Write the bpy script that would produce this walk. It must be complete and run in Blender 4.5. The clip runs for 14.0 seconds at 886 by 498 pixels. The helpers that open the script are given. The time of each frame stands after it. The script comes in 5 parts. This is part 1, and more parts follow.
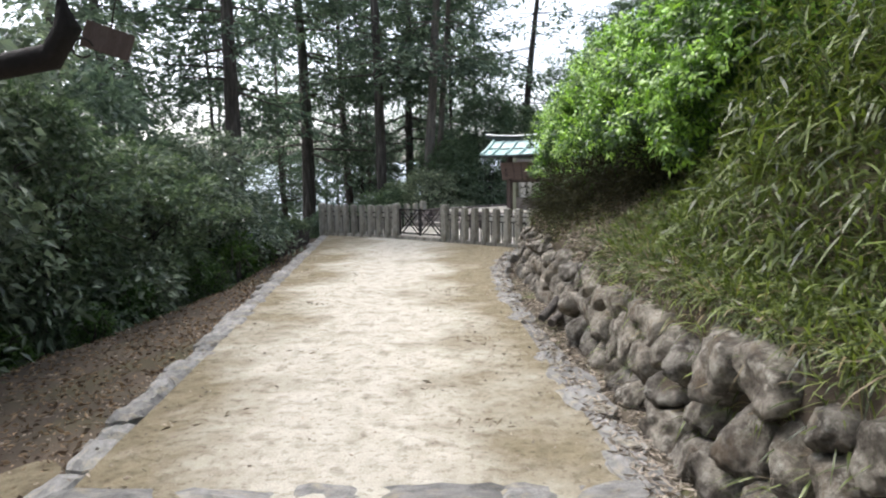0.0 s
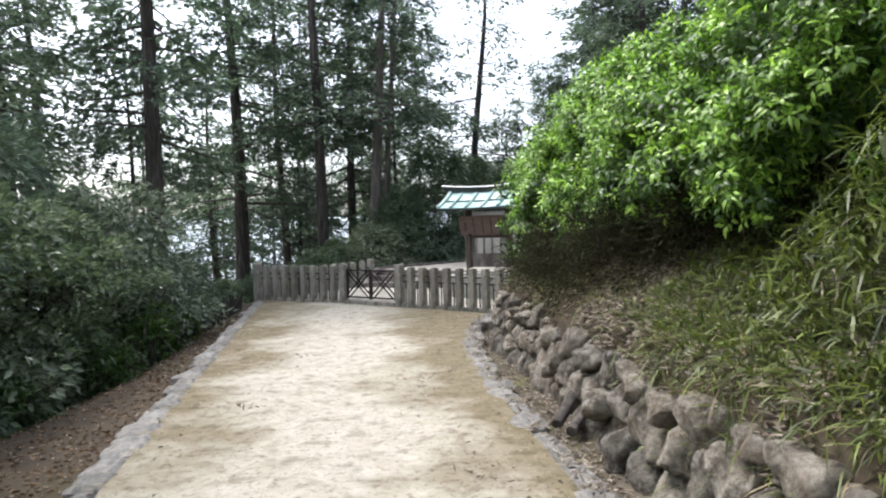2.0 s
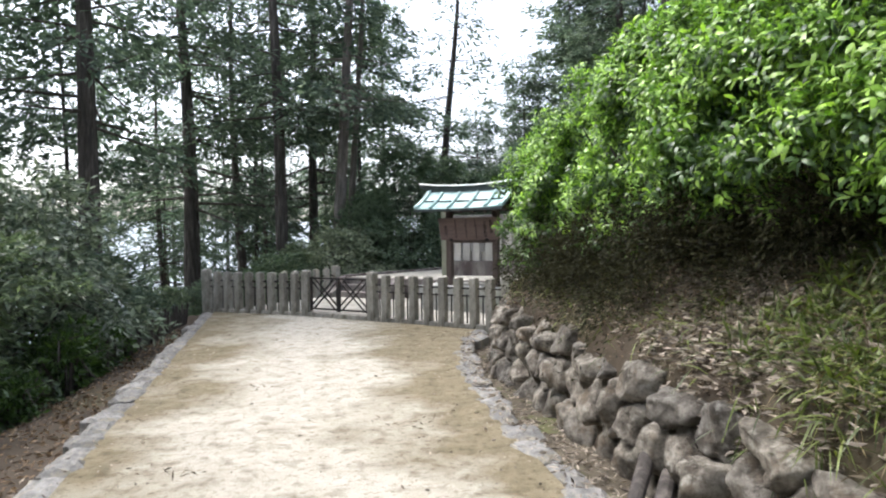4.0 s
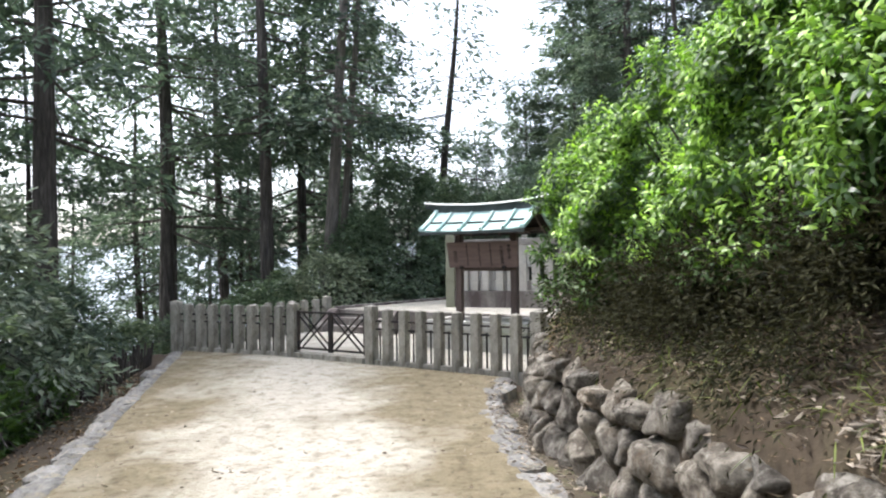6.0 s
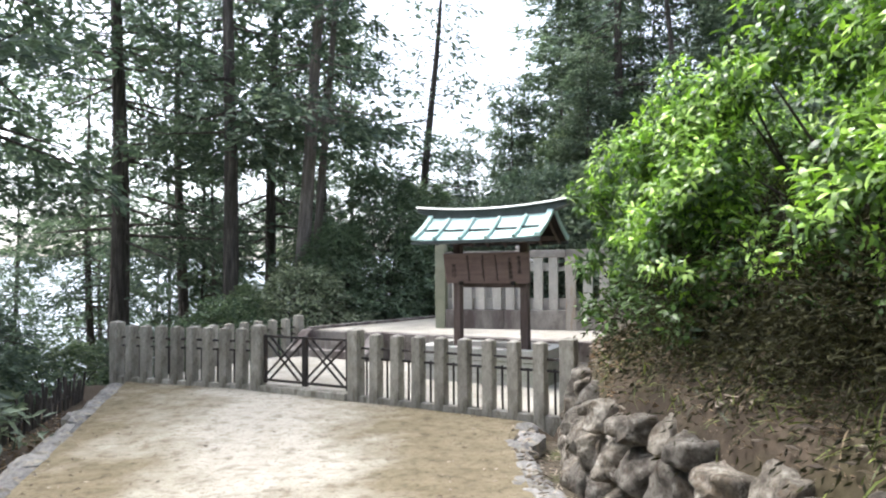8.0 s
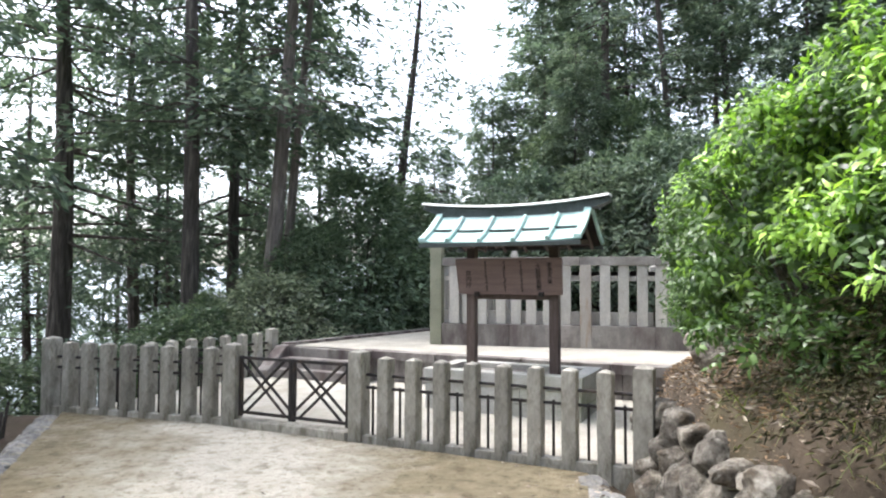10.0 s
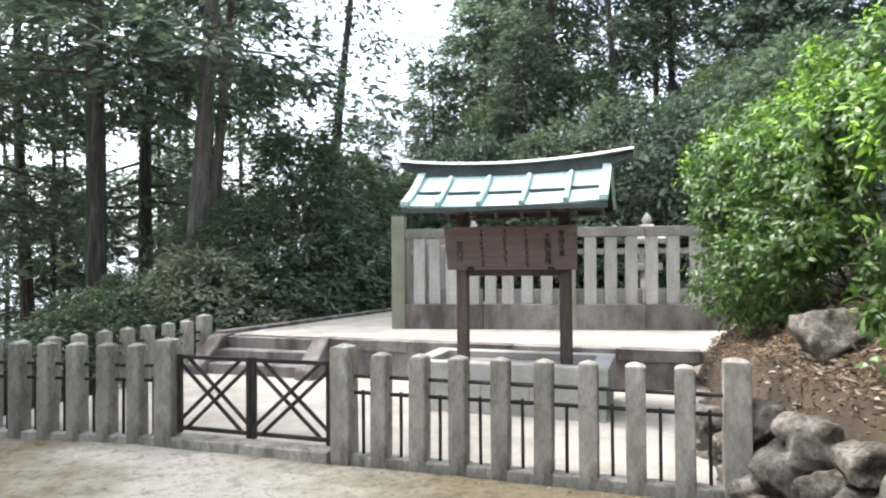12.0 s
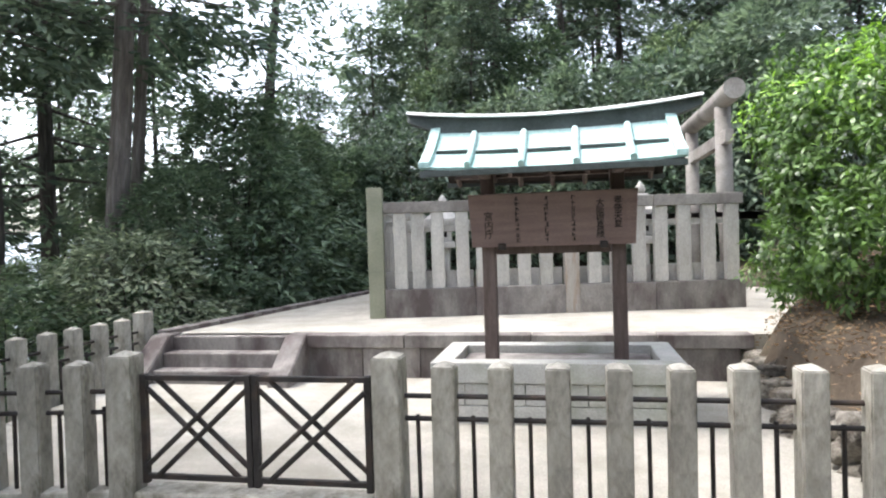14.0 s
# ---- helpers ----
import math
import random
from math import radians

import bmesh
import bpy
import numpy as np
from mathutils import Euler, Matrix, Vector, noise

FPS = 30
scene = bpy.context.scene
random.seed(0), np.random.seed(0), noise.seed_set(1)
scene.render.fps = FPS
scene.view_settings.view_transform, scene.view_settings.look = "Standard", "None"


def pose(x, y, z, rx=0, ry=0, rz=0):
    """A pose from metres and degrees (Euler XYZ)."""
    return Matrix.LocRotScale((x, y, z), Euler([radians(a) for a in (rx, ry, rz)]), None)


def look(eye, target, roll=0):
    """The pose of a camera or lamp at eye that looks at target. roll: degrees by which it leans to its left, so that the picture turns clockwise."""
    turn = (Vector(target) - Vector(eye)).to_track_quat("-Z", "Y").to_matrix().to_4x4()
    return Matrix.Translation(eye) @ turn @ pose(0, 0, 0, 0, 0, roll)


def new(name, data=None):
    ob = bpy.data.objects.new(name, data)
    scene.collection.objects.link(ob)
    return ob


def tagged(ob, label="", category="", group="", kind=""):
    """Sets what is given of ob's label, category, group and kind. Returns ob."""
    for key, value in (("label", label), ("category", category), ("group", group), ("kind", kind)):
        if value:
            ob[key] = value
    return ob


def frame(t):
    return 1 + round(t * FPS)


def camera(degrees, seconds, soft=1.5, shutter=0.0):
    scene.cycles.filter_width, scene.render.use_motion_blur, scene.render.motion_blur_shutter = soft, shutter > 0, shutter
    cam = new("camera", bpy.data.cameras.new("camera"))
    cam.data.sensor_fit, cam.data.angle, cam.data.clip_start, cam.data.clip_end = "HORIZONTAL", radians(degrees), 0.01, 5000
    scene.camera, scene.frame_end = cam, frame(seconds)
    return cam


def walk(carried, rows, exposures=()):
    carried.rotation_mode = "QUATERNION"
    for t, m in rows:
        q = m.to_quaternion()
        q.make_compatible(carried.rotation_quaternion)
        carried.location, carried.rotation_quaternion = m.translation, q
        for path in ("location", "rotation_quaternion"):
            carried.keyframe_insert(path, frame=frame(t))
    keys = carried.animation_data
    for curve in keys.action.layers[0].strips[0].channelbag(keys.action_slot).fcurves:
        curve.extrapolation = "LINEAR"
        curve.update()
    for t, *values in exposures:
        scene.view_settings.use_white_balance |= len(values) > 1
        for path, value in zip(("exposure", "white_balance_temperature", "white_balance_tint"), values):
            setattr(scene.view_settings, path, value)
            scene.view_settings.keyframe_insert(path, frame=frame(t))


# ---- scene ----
cam = camera(68.0, 14.0, 2.1)
METRES, EYE, TILT, LEAN, TURN = 12.0, 1.55, 0.0, 0.0, 0.0
ROWS = [
    (0.0, 0.0, 0.0, 0.0, -0.13, -6.56, 1.1),
    (0.5, -0.0059, 0.0373, 0.0011, -1.27, -5.68, 1.31),
    (1.0, -0.0134, 0.0706, 0.0041, -5.21, -5.52, 0.82),
    (1.5, -0.0148, 0.1109, 0.0057, -5.23, -3.2, 2.01),
    (2.0, -0.0265, 0.1457, 0.0055, -5.57, -2.12, 1.71),
    (4.5, -0.0448, 0.3256, -0.0024, -9.51, -1.07, 1.01),
    (5.0, -0.0464, 0.3648, -0.0021, -8.19, 0.26, 1.18),
    (5.5, -0.056, 0.3979, -0.0027, -9.37, 0.31, 0.53),
    (6.0, -0.0498, 0.4358, -0.0017, -10.17, 0.78, 0.83),
    (6.5, -0.0574, 0.4721, -0.0023, -11.52, 1.36, -0.02),
    (7.0, -0.0552, 0.5086, -0.0023, -12.33, 1.91, 0.15),
    (9.5, -0.0695, 0.6855, -0.0038, -14.56, 2.31, -0.11),
    (10.0, -0.0821, 0.7185, -0.0033, -16.59, 2.85, -0.19),
    (10.5, -0.083, 0.7537, -0.0054, -17.69, 2.86, 0.48),
    (11.0, -0.0924, 0.7851, -0.0065, -19.57, 1.63, 0.26),
    (11.5, -0.0976, 0.8166, -0.0071, -22.76, 1.17, 0.34),
    (12.0, -0.1015, 0.852, -0.007, -23.78, 0.93, 0.43),
    (12.5, -0.1086, 0.884, -0.0082, -26.87, 0.57, 0.63),
    (13.0, -0.1096, 0.9203, -0.0083, -28.41, -0.25, 1.54),
    (13.5, -0.1221, 0.9511, -0.0081, -29.97, -0.66, 1.83),
    (14.0, -0.1223, 0.984, -0.0082, -31.05, -0.98, 1.74),
]
walk(cam, [(t, pose(0, 0, EYE, TILT, LEAN, TURN) @ pose(METRES * x, METRES * y, METRES * z, 90 + pitch, roll, yaw)) for t, x, y, z, yaw, pitch, roll in ROWS],
     [(0.0, 1.58, 6170, 12), (2.0, 1.63, 6170, 12), (5.0, 1.86, 6170, 12), (9.5, 2.21, 6190, 12), (14.0, 2.30, 6230, 12)])

# ---------------------------------------------------------------- light
SUN_EL, SUN_AZ = radians(60), radians(-50)
world = bpy.data.worlds.new("world")
scene.world = world
world.use_nodes = True
wn, wl = world.node_tree.nodes, world.node_tree.links
sky = wn.new("ShaderNodeTexSky")
sky.sky_type = "NISHITA"
sky.sun_disc = False
sky.sun_elevation = SUN_EL
sky.sun_rotation = SUN_AZ
sky.dust_density = 4.0
sky.air_density = 1.0
pale = wn.new("ShaderNodeHueSaturation")
pale.inputs["Saturation"].default_value = 0.5
wl.new(sky.outputs[0], pale.inputs["Color"])
wl.new(pale.outputs[0], wn["Background"].inputs["Color"])
wn["Background"].inputs["Strength"].default_value = 0.15
sun_lamp = bpy.data.lights.new("sun", "SUN")
sun_lamp.energy = 0.9
sun_lamp.angle = radians(12)
sun_lamp.color = (1.0, 0.96, 0.9)
sun = new("sun", sun_lamp)
sun.matrix_world = look((0, 0, 30), (-math.sin(SUN_AZ) * math.cos(SUN_EL) * 30, -math.cos(SUN_AZ) * math.cos(SUN_EL) * 30, 30 - 30 * math.sin(SUN_EL)))

# ---------------------------------------------------------------- materials
def nodes_of(name):
    m = bpy.data.materials.new(name)
    m.use_nodes = True
    nt = m.node_tree
    return m, nt, nt.nodes["Principled BSDF"]


def add(nt, kind, **inputs):
    n = nt.nodes.new(kind)
    for k, v in inputs.items():
        n.inputs[k.replace("_", " ")].default_value = v
    return n


def ramp(nt, fac, stops):
    r = nt.nodes.new("ShaderNodeValToRGB")
    while len(r.color_ramp.elements) < len(stops):
        r.color_ramp.elements.new(0.5)
    for e, (p, c) in zip(r.color_ramp.elements, stops):
        e.position, e.color = p, (*c, 1)
    nt.links.new(fac, r.inputs[0])
    return r.outputs[0]


def mixed(nt, fac, a, b, how="MIX"):
    m = nt.nodes.new("ShaderNodeMix")
    m.data_type, m.blend_type = "RGBA", how
    for sock, v in ((m.inputs[0], fac), (m.inputs[6], a), (m.inputs[7], b)):
        if isinstance(v, (int, float)):
            sock.default_value = v
        elif isinstance(v, tuple):
            sock.default_value = (*v, 1)
        else:
            nt.links.new(v, sock)
    return m.outputs[2]


def surface(name, dark, light, scale, rough=0.9, bump=0.3, fine=40.0, stain=None, stain_scale=1.2, stain_at=(0.5, 0.68), vary=0.25, coords="Object", stretch=None):
    """Two scales of colour noise, a stain layer, per-object variation and bump."""
    m, nt, b = nodes_of(name)
    tc = nt.nodes.new("ShaderNodeTexCoord")
    co = tc.outputs[coords]
    if stretch:
        mp = nt.nodes.new("ShaderNodeMapping")
        mp.inputs["Scale"].default_value = stretch
        nt.links.new(co, mp.inputs[0])
        co = mp.outputs[0]
    info = nt.nodes.new("ShaderNodeObjectInfo")
    n1 = add(nt, "ShaderNodeTexNoise", Scale=scale, Detail=6.0, Roughness=0.6)
    n1.noise_dimensions = "4D"
    nt.links.new(co, n1.inputs["Vector"])
    off = nt.nodes.new("ShaderNodeMath")
    off.operation = "MULTIPLY"
    off.inputs[1].default_value = 37.0
    nt.links.new(info.outputs["Random"], off.inputs[0])
    nt.links.new(off.outputs[0], n1.inputs["W"])
    n2 = add(nt, "ShaderNodeTexNoise", Scale=fine, Detail=5.0, Roughness=0.7)
    nt.links.new(co, n2.inputs["Vector"])
    c = ramp(nt, n1.outputs[0], [(0.32, dark), (0.68, light)])
    g = ramp(nt, n2.outputs[0], [(0.3, (0.62, 0.62, 0.62)), (0.7, (1.15, 1.15, 1.15))])
    c = mixed(nt, 0.8, c, g, "MULTIPLY")
    if stain:
        n3 = add(nt, "ShaderNodeTexNoise", Scale=stain_scale, Detail=7.0, Roughness=0.65)
        nt.links.new(co, n3.inputs["Vector"])
        f = ramp(nt, n3.outputs[0], [(stain_at[0], (0, 0, 0)), (stain_at[1], (1, 1, 1))])
        c = mixed(nt, f, c, stain)
    if vary:
        v = ramp(nt, info.outputs["Random"], [(0, (1 - vary,) * 3), (1, (1 + vary * 0.6,) * 3)])
        c = mixed(nt, 1.0, c, v, "MULTIPLY")
    nt.links.new(c, b.inputs["Base Color"])
    b.inputs["Roughness"].default_value = rough
    b.inputs["Specular IOR Level"].default_value = 0.25
    h = mixed(nt, 0.5, n1.outputs[0], n2.outputs[0])
    bp = add(nt, "ShaderNodeBump", Strength=bump, Distance=0.03)
    nt.links.new(h, bp.inputs["Height"])
    nt.links.new(bp.outputs[0], b.inputs["Normal"])
    return m


def leafy(name, dark, light, through_colour, trans=0.35, rough=0.5):
    """Leaf: colour varied leaf by leaf, part of the light passing through."""
    m, nt, b = nodes_of(name)
    geo = nt.nodes.new("ShaderNodeNewGeometry")
    info = nt.nodes.new("ShaderNodeObjectInfo")
    c = ramp(nt, geo.outputs["Random Per Island"], [(0.0, dark), (0.75, light), (0.9, tuple(min(1, 1.25 * k) for k in light)), (1.0, tuple(min(1, 1.45 * k) for k in light))])
    v = ramp(nt, info.outputs["Random"], [(0, (0.72, 0.78, 0.74)), (1, (1.28, 1.22, 1.08))])
    c = mixed(nt, 1.0, c, v, "MULTIPLY")
    nt.links.new(c, b.inputs["Base Color"])
    b.inputs["Roughness"].default_value = rough
    b.inputs["Specular IOR Level"].default_value = 0.5
    tr = nt.nodes.new("ShaderNodeBsdfTranslucent")
    t = mixed(nt, 1.0, c, through_colour, "MULTIPLY")
    nt.links.new(t, tr.inputs[0])
    mx = nt.nodes.new("ShaderNodeMixShader")
    mx.inputs[0].default_value = trans
    nt.links.new(b.outputs[0], mx.inputs[1])
    nt.links.new(tr.outputs[0], mx.inputs[2])
    nt.links.new(mx.outputs[0], nt.nodes["Material Output"].inputs["Surface"])
    return m


def sand_material():
    """Trodden sand: bright and dry along the middle, damp and brown towards the sides, dimpled by feet."""
    m, nt, b = nodes_of("pale_sand")
    co = nt.nodes.new("ShaderNodeTexCoord").outputs["Object"]
    sep = nt.nodes.new("ShaderNodeSeparateXYZ")
    nt.links.new(co, sep.inputs[0])

    def calc(op, a, c):
        q = nt.nodes.new("ShaderNodeMath")
        q.operation = op
        for sock, v in zip(q.inputs, (a, c)):
            if isinstance(v, (int, float)):
                sock.default_value = v
            else:
                nt.links.new(v, sock)
        return q.outputs[0]

    big = add(nt, "ShaderNodeTexNoise", Scale=0.8, Detail=5.0, Roughness=0.6)
    mid = add(nt, "ShaderNodeTexNoise", Scale=5.0, Detail=6.0, Roughness=0.65)
    dim = add(nt, "ShaderNodeTexNoise", Scale=6.5, Detail=4.0, Roughness=0.5)
    fine = add(nt, "ShaderNodeTexNoise", Scale=90.0, Detail=4.0, Roughness=0.7)
    for n_ in (big, mid, dim, fine):
        nt.links.new(co, n_.inputs["Vector"])
    middle = calc("ADD", calc("MULTIPLY", sep.outputs["Y"], 0.045), sep.outputs["X"])
    off = calc("ABSOLUTE", calc("ADD", middle, 0.45), 0)
    damp = calc("ADD", calc("MULTIPLY", off, 0.30), calc("MULTIPLY", big.outputs[0], 1.15))
    f = ramp(nt, damp, [(0.69, (0, 0, 0)), (1.0, (1, 1, 1))])
    c = ramp(nt, mid.outputs[0], [(0.3, (0.46, 0.42, 0.335)), (0.65, (0.60, 0.57, 0.485))])
    wet = ramp(nt, mid.outputs[0], [(0.3, (0.185, 0.15, 0.09)), (0.7, (0.29, 0.25, 0.165))])
    c = mixed(nt, f, c, wet)
    pits = ramp(nt, dim.outputs[0], [(0.34, (0.50, 0.46, 0.40)), (0.47, (1, 1, 1))])
    c = mixed(nt, 0.6, c, pits, "MULTIPLY")
    crumb = add(nt, "ShaderNodeTexNoise", Scale=19.0, Detail=6.0, Roughness=0.62)
    nt.links.new(co, crumb.inputs["Vector"])
    c = mixed(nt, 0.7, c, ramp(nt, crumb.outputs[0], [(0.36, (0.5, 0.46, 0.40)), (0.46, (1, 1, 1)), (0.64, (1, 1, 1)), (0.72, (1.12, 1.12, 1.12))]), "MULTIPLY")
    g = ramp(nt, fine.outputs[0], [(0.3, (0.66, 0.66, 0.66)), (0.7, (1.15, 1.15, 1.15))])
    c = mixed(nt, 0.85, c, g, "MULTIPLY")
    nt.links.new(c, b.inputs["Base Color"])
    b.inputs["Roughness"].default_value = 0.9
    b.inputs["Specular IOR Level"].default_value = 0.25
    bp = add(nt, "ShaderNodeBump", Strength=0.9, Distance=0.06)
    nt.links.new(mixed(nt, 0.25, mixed(nt, 0.4, dim.outputs[0], crumb.outputs[0]), fine.outputs[0]), bp.inputs["Height"])
    nt.links.new(bp.outputs[0], b.inputs["Normal"])
    return m


SAND = sand_material()
GRAVEL = surface("white_gravel", (0.42, 0.395, 0.335), (0.58, 0.55, 0.475), 2.5, 0.95, 1.0, 95, stain=(0.33, 0.305, 0.245), stain_scale=0.9, vary=0)
SOIL = surface("leaf_litter_soil", (0.046, 0.036, 0.026), (0.112, 0.087, 0.062), 1.2, 1.0, 0.8, 14, stain=(0.075, 0.066, 0.034), stain_scale=0.6, vary=0)
GUTTER = surface("mossy_gutter_soil", (0.065, 0.054, 0.036), (0.130, 0.108, 0.079), 2.0, 1.0, 0.7, 20, stain=(0.095, 0.10, 0.04), stain_scale=2.3, stain_at=(0.52, 0.66), vary=0)
def rock_material():
    """Rough fieldstone: dark weathered hollows, grey faces, pale lichen blotches and brown earth stains."""
    m, nt, b = nodes_of("lichen_boulder")
    co = nt.nodes.new("ShaderNodeTexCoord").outputs["Object"]
    rnd = nt.nodes.new("ShaderNodeObjectInfo").outputs["Random"]
    w = nt.nodes.new("ShaderNodeMath")
    w.operation = "MULTIPLY"
    w.inputs[1].default_value = 50.0
    nt.links.new(rnd, w.inputs[0])
    out = []
    for scale, detail, rough in ((6.0, 9.0, 0.66), (13.0, 8.0, 0.62), (5.5, 6.0, 0.65), (34.0, 8.0, 0.78)):
        n_ = add(nt, "ShaderNodeTexNoise", Scale=scale, Detail=detail, Roughness=rough)
        n_.noise_dimensions = "4D"
        nt.links.new(co, n_.inputs["Vector"])
        nt.links.new(w.outputs[0], n_.inputs["W"])
        out.append(n_.outputs[0])
    c = ramp(nt, out[0], [(0.34, (0.046, 0.040, 0.033)), (0.46, (0.145, 0.131, 0.112)), (0.60, (0.33, 0.308, 0.268))])
    c = mixed(nt, ramp(nt, out[1], [(0.54, (0, 0, 0)), (0.64, (0.8, 0.8, 0.8))]), c, (0.40, 0.385, 0.345))
    c = mixed(nt, ramp(nt, out[2], [(0.53, (0, 0, 0)), (0.63, (0.6, 0.6, 0.6))]), c, (0.145, 0.112, 0.078))
    c = mixed(nt, 0.85, c, ramp(nt, out[3], [(0.36, (0.45, 0.43, 0.40)), (0.50, (0.95, 0.95, 0.95)), (0.66, (1.3, 1.3, 1.3))]), "MULTIPLY")
    c = mixed(nt, 1.0, c, ramp(nt, rnd, [(0, (0.72, 0.72, 0.72)), (1, (1.25, 1.22, 1.16))]), "MULTIPLY")
    nt.links.new(c, b.inputs["Base Color"])
    b.inputs["Roughness"].default_value = 0.95
    b.inputs["Specular IOR Level"].default_value = 0.2
    bp = add(nt, "ShaderNodeBump", Strength=1.0, Distance=0.06)
    nt.links.new(mixed(nt, 0.5, out[1], out[3]), bp.inputs["Height"])
    nt.links.new(bp.outputs[0], b.inputs["Normal"])
    return m


STONE = rock_material()
KERB = surface("kerb_stone", (0.15, 0.146, 0.138), (0.36, 0.35, 0.33), 5.0, 0.9, 0.6, 35, stain=(0.36, 0.325, 0.25), stain_scale=4.0, vary=0.25)
CONCRETE = surface("weathered_fence_stone", (0.25, 0.236, 0.198), (0.46, 0.438, 0.38), 7.0, 0.9, 0.45, 30, stain=(0.165, 0.154, 0.122), stain_scale=8.0, stain_at=(0.5, 0.64), vary=0.2, stretch=(1.0, 1.0, 0.45))
INNER = surface("pale_inner_stone", (0.41, 0.39, 0.35), (0.55, 0.53, 0.48), 3.0, 0.9, 0.35, 50, stain=(0.19, 0.17, 0.15), stain_scale=1.5, stain_at=(0.55, 0.8), vary=0.15, stretch=(2.2, 2.2, 0.6))
BASE = surface("stained_base_stone", (0.19, 0.172, 0.16), (0.36, 0.335, 0.305), 2.2, 0.9, 0.4, 45, stain=(0.105, 0.085, 0.08), stain_scale=1.6, stain_at=(0.44, 0.64), vary=0.2, stretch=(1.6, 1.6, 0.7))
PLINTH = surface("plinth_stone", (0.36, 0.355, 0.325), (0.50, 0.49, 0.45), 3.0, 0.85, 0.25, 70, stain=(0.245, 0.26, 0.20), stain_scale=1.6, vary=0.1)
GREENPOST = surface("mossy_corner_stone", (0.21, 0.215, 0.15), (0.30, 0.30, 0.225), 3.0, 0.9, 0.3, 50, vary=0.1)
IRON = surface("dark_iron", (0.022, 0.02, 0.019), (0.045, 0.04, 0.037), 9.0, 0.6, 0.2, 90, stain=(0.06, 0.042, 0.032), stain_scale=6, vary=0.1)
WOOD = surface("brown_board_wood", (0.15, 0.105, 0.09), (0.21, 0.152, 0.132), 2.0, 0.75, 0.2, 45, vary=0.1, stretch=(1, 1, 9))
POSTWOOD = surface("dark_post_wood", (0.085, 0.062, 0.053), (0.15, 0.115, 0.10), 3.0, 0.75, 0.25, 40, vary=0.1, stretch=(7, 7, 1))
COPPER = surface("green_copper", (0.37, 0.56, 0.52), (0.50, 0.68, 0.64), 4.0, 0.5, 0.15, 40, stain=(0.60, 0.73, 0.70), stain_scale=3, vary=0.08)
COPPERDARK = surface("dark_copper_edge", (0.045, 0.055, 0.05), (0.09, 0.105, 0.10), 6.0, 0.6, 0.15, 50, vary=0)
PALE = surface("pale_ridge_metal", (0.66, 0.67, 0.65), (0.76, 0.77, 0.75), 5.0, 0.6, 0.1, 60, vary=0)
BARK = surface("conifer_bark", (0.050, 0.044, 0.040), (0.118, 0.104, 0.094), 3.0, 0.95, 0.8, 30, stain=(0.17, 0.15, 0.13), stain_scale=2, vary=0.3, stretch=(6, 6, 0.8))
# lighter copy of the bark: light on the leaning trunks put into colour
LITBARK = surface("lit_brown_bark", (0.125, 0.108, 0.097), (0.24, 0.212, 0.19), 3.0, 0.95, 0.8, 30, stain=(0.30, 0.27, 0.24), stain_scale=2, vary=0.1, stretch=(6, 6, 0.8))
DRY = leafy("dry_fallen_leaf", (0.07, 0.056, 0.048), (0.34, 0.295, 0.26), (1, 0.9, 0.7), 0.1, 0.8)
BROWN = leafy("brown_fallen_leaf", (0.06, 0.040, 0.026), (0.22, 0.155, 0.10), (1, 0.85, 0.6), 0.1, 0.8)
NEEDLE = leafy("conifer_foliage", (0.062, 0.096, 0.078), (0.150, 0.200, 0.152), (0.95, 1.0, 0.8), 0.44, 0.6)
YOUNG = leafy("young_conifer_foliage", (0.075, 0.122, 0.080), (0.205, 0.270, 0.178), (0.95, 1.0, 0.7), 0.34, 0.45)
SHRUB = leafy("shrub_leaf", (0.066, 0.106, 0.066), (0.195, 0.255, 0.158), (0.95, 1.0, 0.7), 0.38, 0.36)
GREYLEAF = leafy("grey_green_leaf", (0.085, 0.115, 0.084), (0.265, 0.31, 0.23), (0.95, 1.0, 0.8), 0.34, 0.28)
# bush leaves in two tones: lit tops and shaded lower leaves put into colour
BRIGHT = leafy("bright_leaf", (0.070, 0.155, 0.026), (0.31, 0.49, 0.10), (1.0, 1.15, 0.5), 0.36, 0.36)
DEEPGREEN = leafy("deep_green_leaf", (0.024, 0.056, 0.017), (0.092, 0.165, 0.047), (1.0, 1.1, 0.55), 0.34, 0.38)
# near-black leaf tone holds the shade under the overhanging bush
SHADED = leafy("shade_toned_leaf", (0.013, 0.014, 0.008), (0.042, 0.042, 0.022), (1.0, 1.0, 0.6), 0.15, 0.7)
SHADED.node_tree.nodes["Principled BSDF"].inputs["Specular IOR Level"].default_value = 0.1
BAMBOO = leafy("bamboo_grass_blade", (0.030, 0.046, 0.012), (0.155, 0.190, 0.052), (1.0, 1.1, 0.5), 0.36, 0.45)
STRAW = leafy("dry_grass_blade", (0.08, 0.064, 0.04), (0.22, 0.185, 0.115), (1.0, 0.95, 0.6), 0.2, 0.7)
RUST = surface("rust_streaked_stone", (0.34, 0.30, 0.26), (0.44, 0.41, 0.37), 3.0, 0.9, 0.3, 50, stain=(0.27, 0.15, 0.075), stain_scale=2.2, stain_at=(0.52, 0.72), vary=0, stretch=(3.5, 3.5, 0.5))
DARKBARK = surface("near_black_bark", (0.012, 0.010, 0.009), (0.03, 0.024, 0.021), 4.0, 0.8, 0.6, 40, vary=0)
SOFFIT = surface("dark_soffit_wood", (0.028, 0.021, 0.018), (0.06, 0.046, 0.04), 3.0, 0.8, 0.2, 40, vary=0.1)
